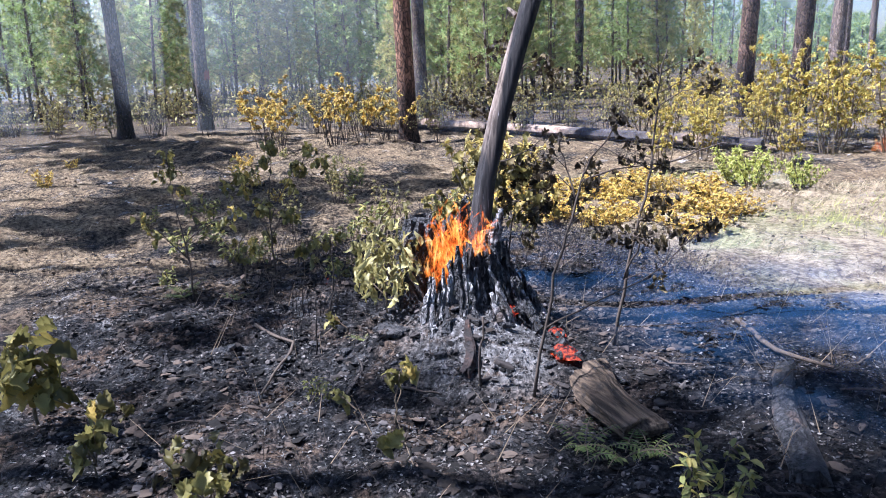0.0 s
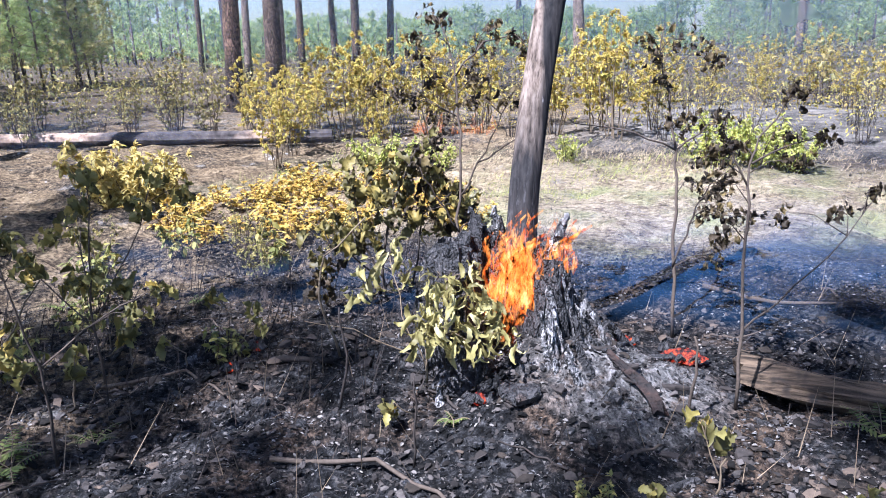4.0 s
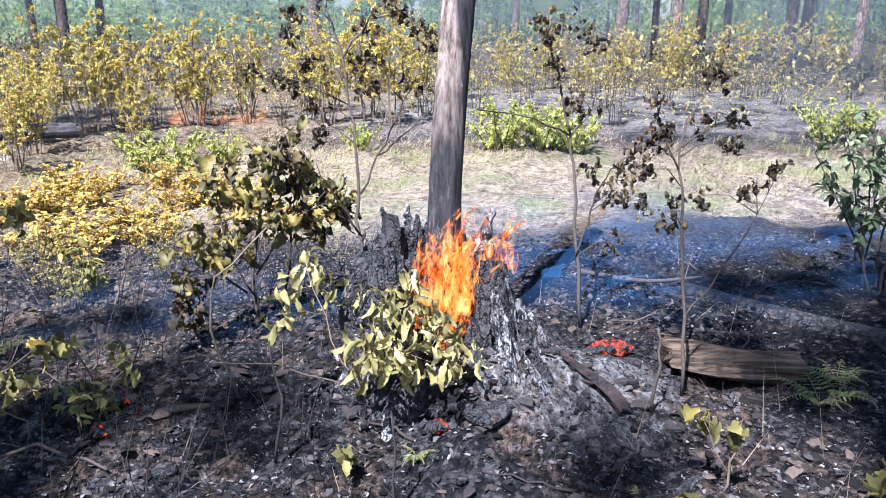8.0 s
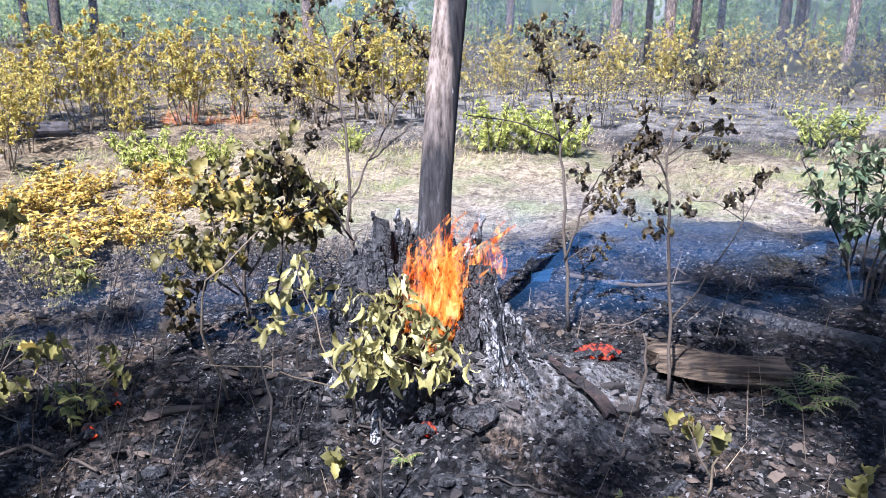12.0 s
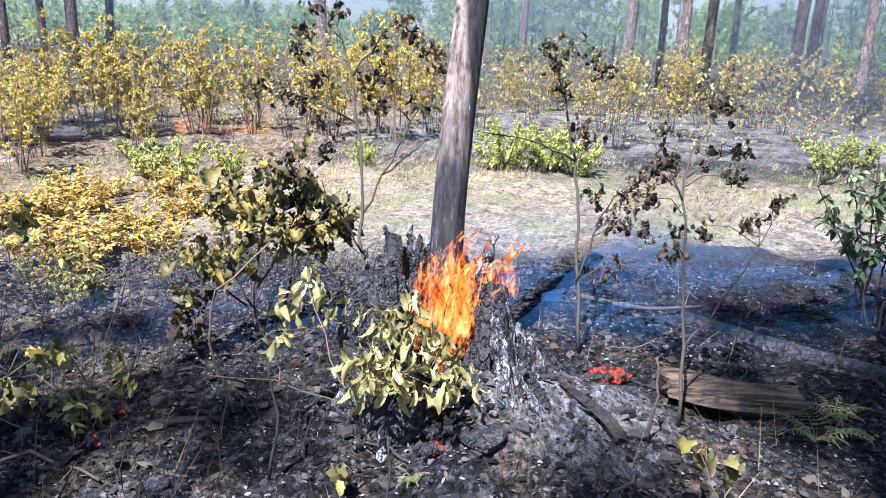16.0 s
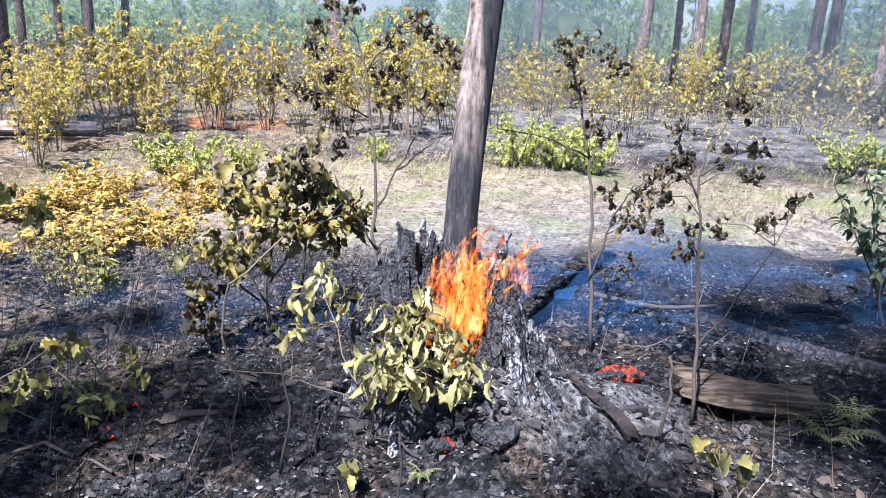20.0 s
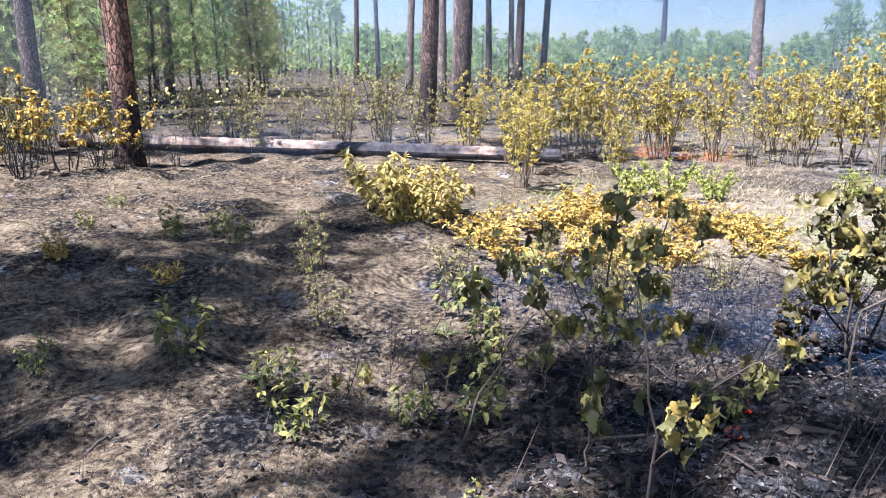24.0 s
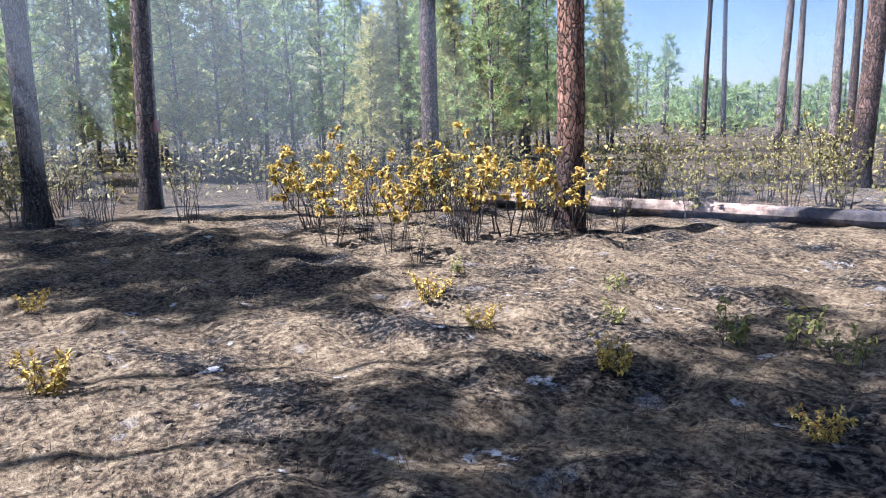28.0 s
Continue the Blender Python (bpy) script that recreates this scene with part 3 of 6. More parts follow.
big_pine(-11.02, 11.48, 0.20, 16, M_BARK_SCORCH, (0.022, 0.012), 9, (11, 1.4, 24), "leaning pine with scorched brown bark")
big_pine(-11.3, 13.4, 0.22, 16, M_BARK_DARK, (0.02, 0.01), 10, (11, 1.4, 24), "leaning pine with blackened bark")
big_pine(-14.0, 17.5, 0.17, 16, M_BARK_GREY, (0.02, 0.02), 11, (10, 1.4, 24), "slender pine with pale bark")
FAR_DARK = [(-29.7, 32.0, 0.16, 15), (-31.9, 37.0, 0.16, 15), (-21.3, 32.7, 0.18, 15), (-20.0, 36.4, 0.22, 13), (-25.5, 76.0, 0.35, 13), (-18.2, 25.0, 0.16, 15), (6.3, 21.8, 0.17, 16), (8.3, 19.9, 0.17, 16),
            (8.95, 20.6, 0.15, 16), (-16.2, 26.1, 0.19, 15), (-29.3, 2.2, 0.09, 10), (-26.0, 0.2, 0.10, 11), (15.3, 24.5, 0.2, 16), (18.2, 33, 0.2, 16)]
FAR_GREY = [(-20.9, 24.8, 0.17, 15), (-20.4, 33.5, 0.16, 15), (-22.7, 29.1, 0.16, 15), (-16.4, 20.5, 0.16, 15), (-7.2, 28.9, 0.24, 16), (4.15, 23.6, 0.20, 16), (4.65, 17.6, 0.14, 15), (9.5, 30.1, 0.16, 16),
            (12.0, 28.3, 0.17, 16), (8.0, 15.0, 0.12, 15), (1.0, 35.6, 0.2, 16), (-26.4, 6.4, 0.09, 10), (10.4, 17.2, 0.15, 15), (20.7, 29, 0.2, 16), (14.3, 20.5, 0.16, 16), (5.9, 26.5, 0.14, 16)]
far_kinds = []
for n, (wood, words) in enumerate(((M_BARK_DARK, "distant pine with a dark trunk, veiled by smoke"), (M_BARK_GREY, "distant pine with a grey-brown trunk, veiled by smoke"))):
    rng = np.random.default_rng(60 + n)
    t = trunk_mesh("far_trunk", 1.0, 15, wood, rng, (0.004, 0.002), 9, 0.5, 0.15)
    t.transform(Matrix.Diagonal((0.17, 0.17, 1, 1)))
    far_kinds.append((t, *crown_meshes("far", 8.0, 15.2, 2.6, 40, 12, rng, M_NEEDLE, wood, (0, 0), 0.30, 0.045, False, per=14, width=0.045), words))
rng = np.random.default_rng(12)
for (x, y, r, h), kind in [(p, 0) for p in FAR_DARK] + [(p, 1) for p in FAR_GREY]:
    t, a, b, words = far_kinds[kind]
    ob = thing("pine_tree", (x, y, gz(x, y)), words, "tree", "distant pines")
    ob.matrix_basis = pose(x, y, gz(x, y), rng.uniform(-2.2, 2.2), rng.uniform(-2.2, 2.2), rng.uniform(0, 360))
    part("trunk", t, ob, m=Matrix.Diagonal((r / 0.17, r / 0.17, h / 15, 1)))
    part("branchwork", a, ob, m=Matrix.Diagonal((1, 1, h / 15, 1)))
    part("crown", b, ob, m=Matrix.Diagonal((1, 1, h / 15, 1)))

# unseen pines added behind the path: their crowns of separate clumps throw dappled shade on the clearing
def clump_crown(tag, z0, z1, reach, limbs, rng, leaf, wood):
    wood_g, cs, ws = Geo(), [], []
    wood_g.tube([(0, 0, z0), (0, 0, z1)], [0.04, 0.02], 5)
    for i in range(limbs):
        z = z0 + (z1 - z0) * (i + rng.uniform(0, 1)) / limbs
        a = i * 2.4 + rng.uniform(-0.5, 0.5)
        length = reach * rng.uniform(0.35, 1.1)
        base = np.array((0, 0, z))
        d = np.array((math.cos(a), math.sin(a), rng.uniform(0.0, 0.4)))
        tip = base + d * length
        wood_g.tube([base, base + d * length * 0.5 + (0, 0, 0.05), tip], [0.035, 0.025, 0.01], 5)
        for t in ((1.0, 0.62) if length > 0.8 else (1.0,)):
            size = rng.uniform(0.13, 0.24)
            for k in range(11):
                cs.append(base + d * length * t + rng.normal(0, size * 0.55, 3))
                ws.append(d + (0, 0, 0.4))
    v, f = tufts(cs, ws, rng, 10, 0.26, 0.04)
    return wood_g.mesh(tag + "_limbs", wood), array_mesh(tag + "_needles", v, f, leaf)


# where the shade falls, height of the tree, reach and depth of its crown, limbs
SHADE = [(-5.3, -2.1, 13.5, 1.5, 1.8, 30), (-5.4, -0.9, 14.2, 1.4, 1.8, 28), (-5.3, 0.3, 14.8, 1.1, 1.6, 13), (-5.9, 1.35, 16.5, 1.1, 1.6, 16), (-6.9, -1.3, 13.8, 0.9, 1.2, 4), (-12.0, -1.9, 14.5, 1.7, 2.2, 60), (-10.3, -1.6, 14.0, 1.6, 2.0, 60), (-14.5, -2.6, 15.0, 2.0, 2.4, 60),
         (-2.3, -0.8, 13.0, 0.9, 1.8, 17), (-4.1, -1.9, 13.8, 0.8, 1.4, 10), (-1.4, -0.7, 13.4, 0.9, 1.8, 6), (-0.1, -1.7, 14.0, 0.9, 1.6, 5), (1.75, -0.1, 15.0, 0.8, 1.6, 13), (2.1, 0.9, 15.6, 0.9, 1.8, 14)]
for i, (sx, sy, h, reach, deep, limbs) in enumerate(SHADE):
    back = (h - deep * 0.5) / math.tan(SUN_EL)
    x, y = sx + back * math.cos(SUN_AZ), sy + back * math.sin(SUN_AZ)
    rng = np.random.default_rng(30 + i)
    ob = thing("pine_tree", (x, y, gz(x, y)), "unseen pine added behind the clearing to throw dappled shade", "tree", "tall pines")
    part("trunk", trunk_mesh("pine_trunk", 0.055, h, M_BARK_RED, rng), ob)
    a, b = clump_crown("pine", h - deep, h, reach, limbs, rng, M_NEEDLE, M_BARK_RED)
    part("branchwork", a, ob)
    part("crown", b, ob)

# young pines: the green thicket
young = []
for n in range(4):
    rng = np.random.default_rng(80 + n)
    h = (7.4, 6.0, 8.4, 5.0)[n]
    t = trunk_mesh("young_trunk", 0.055, h, M_BARK_GREY, rng, (rng.uniform(-0.02, 0.02), rng.uniform(-0.02, 0.02)), 7, 0.25, 0.2)
    young.append((t, *crown_meshes("young", h * 0.12, h * 0.97, 1.1, 56, 7, rng, (M_NEEDLE, M_NEEDLE_SCORCH, M_NEEDLE, M_NEEDLE_SCORCH)[n], M_BARK_GREY, (0, 0), 0.23, 0.014, True, per=18, width=0.026)))
rng = np.random.default_rng(5)
placed = []
while len(placed) < 225:
    yaw, d = radians(rng.uniform(42, 122)), rng.uniform(17.5, 40)
    if d < 22 and rng.uniform() < 0.5:
        continue
    x, y = -3.5 - math.sin(yaw) * d, -3.6 + math.cos(yaw) * d
    if min((math.hypot(x - a, y - b) for a, b in placed), default=9) < 0.8 or (math.degrees(yaw) < 48 and d < 30):
        continue
    placed.append((x, y))
    kind = int(rng.integers(0, 4))
    ob = thing("young_pine", (x, y, gz(x, y)), "young pine with long green needles in a dense thicket" if kind % 2 == 0 else "young pine with fire-scorched yellowish needles", "tree", "pine thicket")
    ob.matrix_basis = pose(x, y, gz(x, y), rng.uniform(-3, 3), rng.uniform(-3, 3), rng.uniform(0, 360))
    s = rng.uniform(0.75, 1.15)
    for name, me in zip(("trunk", "branchwork", "crown"), young[kind]):
        part(name, me, ob, m=Matrix.Diagonal((s, s, s, 1)))

# far woods that close the view all round
rng = np.random.default_rng(9)
cs, ws, wood_g = [], [], Geo()
for i in range(900):
    a, d = radians(rng.uniform(20, 215) if i < 780 else rng.uniform(215, 380)), rng.uniform(50, 120)
    x, y = d * math.cos(a) - 2, d * math.sin(a)
    deg = math.degrees(a) % 360
    low = 0.50 if 96 < deg < 131 else 0.66 if 58 < deg < 76 else 1.0
    h = rng.uniform(5.0, 8.5) * (0.55 + d / 170) * low
    wood_g.tube([(x, y, -0.3), (x, y, h * 0.9)], [0.12, 0.04], 4, close=False)
    for k in range(50):
        s = rng.uniform(0.02, 1.0)
        rr = (1.1 - s) * 1.9 * math.sqrt(rng.uniform(0, 1)) + 0.1
        b = rng.uniform(0, 6.283)
        cs.append((x + rr * math.cos(b), y + rr * math.sin(b), h * s))
        ws.append((math.cos(b) * 0.5, math.sin(b) * 0.5, 0.6))
v, f = tufts(cs, ws, rng, 11, 0.6, 0.13)
woods = thing("far_woods", (0, 0, 0), "distant belt of green pine woods veiled by smoke", "woods")
woods["kind"] = "stuff"
part("trunks", wood_g.mesh("far_wood_trunks", M_BARK_GREY), woods)
part("foliage", array_mesh("far_wood_needles", v, f, M_NEEDLE), woods)

# scorched undergrowth in front of the woods
rng = np.random.default_rng(19)
n = 42000
a, d = np.radians(rng.uniform(-50, 118, n)), 16 + 42 * rng.uniform(0, 1, n) ** 1.3
ux, uy = -2 - np.sin(a) * d, -2 + np.cos(a) * d
clump = lattice(ux * 0.5, uy * 0.5, 21) + 0.5 * lattice(ux * 1.3, uy * 1.3, 22)
k = clump > -0.45
ux, uy, clump = ux[k], uy[k], clump[k]
p = np.stack([ux, uy, lie(ux, uy) + rng.uniform(0.0, 1.0, len(ux)) ** 1.3 * (0.7 + 0.7 * np.clip(clump + 0.3, 0, 1.2))], 1)
ln = rng.uniform(0.06, 0.15, len(ux))
v, f = leaf_cloud(p, rng.normal(0, 1, (len(ux), 3)), ln, ln * 0.6, rng)
tagged(new("undergrowth", array_mesh("undergrowth", v, f, M_OLIVE_DULL)), "brown-green scorched undergrowth at the foot of the woods", "undergrowth", kind="stuff")

n = 7000
ux, uy = rng.uniform(-8, 7, n), rng.uniform(8.6, 17, n)
clump = lattice(ux * 0.8, uy * 0.8, 23) + 0.6 * lattice(ux * 2.1, uy * 2.1, 24)
k = clump > -0.25
ux, uy, clump = ux[k], uy[k], clump[k]
p = np.stack([ux, uy, lie(ux, uy) + rng.uniform(0.0, 1.0, len(ux)) ** 1.4 * (0.35 + 0.5 * np.clip(clump + 0.2, 0, 1.2))], 1)
ln = rng.uniform(0.035, 0.075, len(ux))
v, f = leaf_cloud(p, rng.normal(0, 1, (len(ux), 3)), ln, ln * 0.5, rng)
tagged(new("scorched_leaves", array_mesh("scorched_leaves", v, f, M_OCHRE)), "low tangle of scorched ochre leaves under the shrubs", "undergrowth", kind="stuff")


# ---------- shrubs ----------
def shrub_meshes(tag, seed, h, spread, stems, clusters, per, leaf_len, leaf, wood, bare=0.45, droop=0.3, thin=0.008):
    """A leggy shrub: several stems, bare below, with whorls of leaves on the upper twigs."""
    rng = np.random.default_rng(seed)
    made, pos, way = [], [], []
    for i in range(stems):
        g = Geo()
        a = 2 * math.pi * i / stems + rng.uniform(-0.5, 0.5)
        out = spread * rng.uniform(0.25, 1.0)
        hh = h * rng.uniform(0.6, 1.0)
        foot = np.array((0.06 * math.cos(a), 0.06 * math.sin(a), -0.03)) * rng.uniform(0.5, 2.5)
        foot[2] = -0.03
        tip = np.array((out * math.cos(a), out * math.sin(a), hh))
        pts = [foot + (tip - foot) * t + rng.normal(0, 0.018 * h, 3) * (t > 0) + (tip * (1, 1, 0)) * -0.3 * (t * (1 - t)) for t in np.linspace(0, 1, 6)]
        g.tube(pts, [thin * (1.15 - 0.8 * t) for t in np.linspace(0, 1, 6)], 5)
        for k in range(clusters):
            t = bare + (1 - bare) * (k + rng.uniform(0, 1)) / clusters
            j = min(4, int(t * 5))
            p = pts[j] + (pts[j + 1] - pts[j]) * (t * 5 - j)
            b = rng.uniform(0, 6.283)
            d = np.array((math.cos(b), math.sin(b), rng.uniform(-0.1, 0.8)))
            q = p + d * rng.uniform(0.05, 0.30) * h * 0.55 * (1.15 - 0.5 * t)
            g.tube([p, (p + q) / 2 + rng.normal(0, 0.01, 3), q], [thin * 0.5, thin * 0.4, thin * 0.25], 4, close=False)
            for m in range(per):
                s = rng.uniform(0.4, 1.0)
                pos.append(p + (q - p) * s)
                w = rng.normal(0, 0.7, 3) + d * 0.7
                w[2] -= droop
                way.append(w)
        made.append(g.mesh(tag + "_stem", wood))
    n = len(pos)
    ln = leaf_len * rng.uniform(0.55, 1.2, n)
    v, f = leaf_cloud(np.array(pos), np.array(way), ln, ln * rng.uniform(0.35, 0.6, n), rng)
    return made, array_mesh(tag + "_leaves", v, f, leaf, True)


def put_shrub(kind, x, y, s, rng, sz=None, group="", lift=0.0):
    st, lv, words, cat = kind
    ob = thing("shrub", (x, y, gz(x, y) + lift), words, cat, group)
    ob.matrix_basis = pose(x, y, gz(x, y) + lift, 0, 0, rng.uniform(0, 360))
    m = Matrix.Diagonal((s, s, sz or s, 1))
    for one in st:
        part("stem", one, ob, m=m)
    part("foliage", lv, ob, m=m)
    return ob


def kinds(tag, seed, n, words, *args, **kw):
    return [(*shrub_meshes(tag, seed + i, *args, **kw), words, "shrub") for i in range(n)]


K_YELLOW = kinds("yellow", 200, 3, "leggy oak shrub with heat-scorched yellow leaves", 1.2, 0.62, 5, 8, 32, 0.066, M_YELLOW, M_STEM, bare=0.46, droop=0.6)
K_OCHRE = kinds("ochre", 210, 3, "scorched shrub with ochre and olive leaves on thin stems", 1.45, 0.55, 8, 11, 25, 0.052, M_OCHRE, M_STEM_PALE, bare=0.28)
K_DULL = kinds("dull", 220, 3, "drying shrub with dull brown-green leaves", 1.2, 0.55, 8, 9, 18, 0.048, M_OLIVE_DULL, M_STEM, bare=0.25)
K_BARE = kinds("bare", 230, 3, "burnt shrub of bare black stems with a few brown leaves", 1.0, 0.4, 10, 4, 3, 0.045, M_OLIVE_DULL, M_STEM_BLACK, bare=0.55, thin=0.006)
K_GREEN = kinds("green", 240, 2, "low bush of fresh bright green leaves", 0.55, 0.6, 12, 12, 13, 0.056, M_GREEN, M_STEM, bare=0.15, droop=0.1)
K_LOWYEL = kinds("lowyellow", 250, 3, "low sprawl of scorched yellow leaves", 0.42, 0.40, 9, 8, 10, 0.056, M_YELLOW, M_STEM, bare=0.1, droop=0.1, thin=0.005)
K_CREAM = kinds("cream", 255, 2, "rounded oak bush with bleached yellow-green leaves", 0.42, 0.50, 10, 9, 12, 0.062, M_CREAM, M_STEM, bare=0.1, droop=0.1, thin=0.005)
K_LOWOLV = kinds("lowolive", 260, 3, "low wilted plant with olive leaves", 0.36, 0.24, 6, 5, 5, 0.07, M_OLIVE, M_STEM, bare=0.3, thin=0.0035)
K_DARK = kinds("darkgreen", 270, 1, "dark green leafy bush at the edge of the smoke", 0.95, 0.50, 10, 10, 10, 0.08, M_DKGREEN, M_STEM, bare=0.42)

rng = np.random.default_rng(31)
pick = lambda ks: ks[int(rng.integers(0, len(ks)))]
# behind the straw belt, from west to east
for x, y, s in [(-5.6, 5.9, 0.9), (-5.2, 4.9, 0.85), (-6.3, 6.7, 0.95), (-5.2, 8.0, 1.1), (-4.6, 8.6, 1.15), (-5.8, 8.6, 1.2), (-6.8, 8.2, 1.1), (-6.2, 7.4, 1.0), (-7.3, 7.2, 0.95), (-4.0, 9.4, 1.1), (-2.6, 8.9, 1.2),
                (-2.0, 9.4, 1.25), (-1.5, 8.4, 1.2), (-1.1, 9.6, 1.1), (-3.3, 10.4, 1.1), (-5.0, 10.0, 1.2), (-6.6, 9.8, 1.1), (-4.6, 6.6, 0.7), (-5.9, 7.9, 1.25)]:
    put_shrub(pick(K_OCHRE), x, y, s * rng.uniform(0.9, 1.1), rng, group="scorched shrubs")
for x, y, s in [(0.3, 11.4, 0.9), (1.0, 12.2, 1.0), (1.7, 11.6, 0.9), (2.4, 12.6, 1.0), (-0.6, 11.8, 1.0), (3.3, 12.0, 0.9), (3.7, 13.0, 1.15), (4.5, 12.6, 1.0), (5.3, 13.6, 1.1), (5.9, 13.4, 1.1), (6.6, 13.8, 1.05), (2.9, 14.4, 1.1),
                (7.6, 15.2, 0.8), (8.8, 16.2, 0.8), (0.2, 13.8, 1.1), (-1.6, 12.8, 1.1), (1.4, 15.2, 1.1), (-3.0, 13.0, 1.1), (4.2, 15.6, 1.1), (9.8, 14.5, 0.7)]:
    put_shrub(pick(K_OCHRE), x * 1.15, y + 2.3, s * rng.uniform(0.85, 1.1), rng, group="scorched shrubs")
# behind and before the fallen log
for x, y, s in [(-10.6, 6.6, 0.9), (-9.8, 7.0, 1.0), (-9.2, 7.4, 1.05), (-8.4, 7.5, 1.0), (-7.9, 8.1, 1.05), (-11.4, 6.0, 0.9), (-12.2, 5.8, 0.9), (-9.9, 8.2, 1.2), (-7.4, 9.0, 1.0), (-10.8, 8.0, 1.1), (-12.6, 7.4, 1.1)]:
    put_shrub(pick(K_DULL), x, y, s * rng.uniform(0.85, 1.1), rng, group="drying shrubs")
for x, y in zip(rng.uniform(-19, -10, 34), rng.uniform(-0.5, 7.5, 34)):
    if math.hypot(x + 10.1, y - 2.8) > 1.0 and y > 0.6 - (x + 10) * 0.1:
        put_shrub(pick(K_BARE + K_DULL[:1]), x, y, rng.uniform(0.6, 1.0), rng, group="burnt shrubs")
for a, d in zip(np.radians(rng.uniform(52, 100, 46)), rng.uniform(11, 21, 46)):
    x, y = -3.5 - math.sin(a) * d, -3.6 + math.cos(a) * d
    put_shrub(pick(K_BARE + K_DULL), x, y, rng.uniform(0.6, 1.05), rng, group="burnt shrubs")
for x, y in zip(rng.uniform(-7, 10, 60), rng.uniform(8.0, 16, 60)):
    put_shrub(pick(K_BARE), x, y, rng.uniform(0.5, 0.9), rng, group="burnt shrubs")
# yellow shrubs round the red pine
for x, y, s in [(-12.27, 0.5, 1.1), (-11.3, 0.3, 0.9), (-10.15, 0.4, 0.9), (-10.4, 1.5, 1.0), (-10.3, 2.05, 1.15), (-9.75, 2.5, 0.78), (-11.9, 1.6, 0.9)]:
    put_shrub(pick(K_YELLOW), x, y, s, rng, group="yellow shrubs")
for i in range(16):
    put_shrub(pick(K_BARE), rng.uniform(-13, -9.3), rng.uniform(0.4, 3.4), rng.uniform(0.5, 0.85), rng, group="burnt shrubs")
# low growth in the clearing
for x, y, s in [(-5.2, 2.35, 1.5), (-5.45, 2.55, 1.4), (-4.85, 2.2, 1.15), (-4.95, 2.6, 1.2)]:
    put_shrub(pick(K_CREAM), x, y, s * 0.95, rng, s * 1.0, group="bleached bushes")
for x, y, s in [(-3.9, 1.7, 1.0), (-3.3, 1.3, 1.1), (-2.8, 1.7, 1.0), (-3.2, 2.2, 1.1), (-2.5, 2.2, 0.9), (-3.8, 2.6, 1.0), (-2.0, 2.6, 0.8), (-2.9, 2.8, 1.0), (-3.5, 3.2, 1.0), (-1.6, 2.6, 0.7), (-4.3, 2.3, 0.8), (-2.4, 3.4, 1.0), (-3.0, 3.9, 1.0), (-3.9, 3.6, 1.0), (-2.0, 3.2, 0.9)]:
    put_shrub(pick(K_LOWYEL), x, y, s, rng, s * 0.62, group="low yellow plants")
for x, y, s in [(-2.4, -1.0, 0.7), (-2.7, -0.4, 0.6), (-3.2, 0.2, 0.9), (-2.3, 0.9, 1.0), (-3.9, -1.3, 0.8), (-3.1, 0.9, 0.9), (-6.3, 0.5, 0.8), (-6.0, 0.75, 0.7), (-2.9, -1.6, 0.6)]:
    put_shrub(pick(K_LOWOLV), x, y, s, rng, group="low olive plants")
for x, y, s in [(0.1, 6.2, 1.0), (0.6, 6.4, 1.1), (1.0, 6.2, 0.9), (-1.6, 6.1, 0.55), (-3.75, 4.9, 0.7), (-3.3, 4.75, 0.75), (-2.9, 5.1, 0.6), (4.4, 7.4, 0.9), (5.0, 7.8, 0.8)]:
    put_shrub(pick(K_GREEN), x, y, s, rng, s * 1.1, group="green bushes")
put_shrub(K_DARK[0], 2.12, 1.05, 0.9, rng, 0.98)
for x, y, s, k in [(-6.34, -0.5, 0.5, K_LOWYEL), (-8.9, 0.3, 0.45, K_LOWOLV), (-8.3, -0.4, 0.5, K_LOWYEL), (-9.9, -2.9, 0.4, K_LOWYEL), (-7.9, -3.1, 0.6, K_LOWYEL), (-7.4, -0.6, 0.4, K_LOWYEL), (-3.3, -1.3, 0.6, K_LOWOLV),
                   (-4.4, -1.8, 0.5, K_LOWOLV), (-2.9, -0.1, 0.6, K_LOWOLV), (-2.6, -1.2, 0.6, K_LOWOLV), (-5.2, -0.4, 0.4, K_LOWYEL), (1.9, -0.1, 0.7, K_LOWOLV), (-1.5, -0.55, 0.6, K_LOWOLV), (-4.6, 0.3, 0.5, K_LOWOLV),
                   (-6.9, 0.1, 0.5, K_LOWOLV), (-7.6, 0.9, 0.5, K_LOWOLV), (-5.6, 0.6, 0.6, K_LOWOLV), (-2.0, -1.7, 0.4, K_LOWOLV), (0.4, -1.1, 0.35, K_LOWOLV)]:
    put_shrub(pick(k), x, y, s, rng, group="seedlings")


# ---------- saplings with leaves that can be told apart ----------
def one_leaf(name, curl, fold, lobes, material, wide=0.2, crumple=0.03):
    """A single leaf, one unit long, with a midrib, a tip that rolls under, and a wavy rim."""
    g, n = Geo(), 12
    ang = y = z = 0.0
    for i in range(n):
        t = i / (n - 1)
        w = wide * math.sin(math.pi * min(1, t * 0.92 + 0.03)) ** 0.75 * (1 + lobes * math.cos(t * 21))
        j = crumple * math.sin(t * 23 + 7 * curl)
        g.v += [(-w, y, z + fold * w + j), (crumple * math.sin(t * 9), y, z), (w, y + j, z + fold * w - j)]
        if i:
            o = 3 * i
            g.f += [(o - 3, o - 2, o + 1, o), (o - 2, o - 1, o + 2, o + 1)]
        ang += curl * 2.6 / n * (0.4 + t)
        y += math.cos(ang) / (n - 1)
        z -= math.sin(ang) / (n - 1)
    return g.mesh(name, material, True)


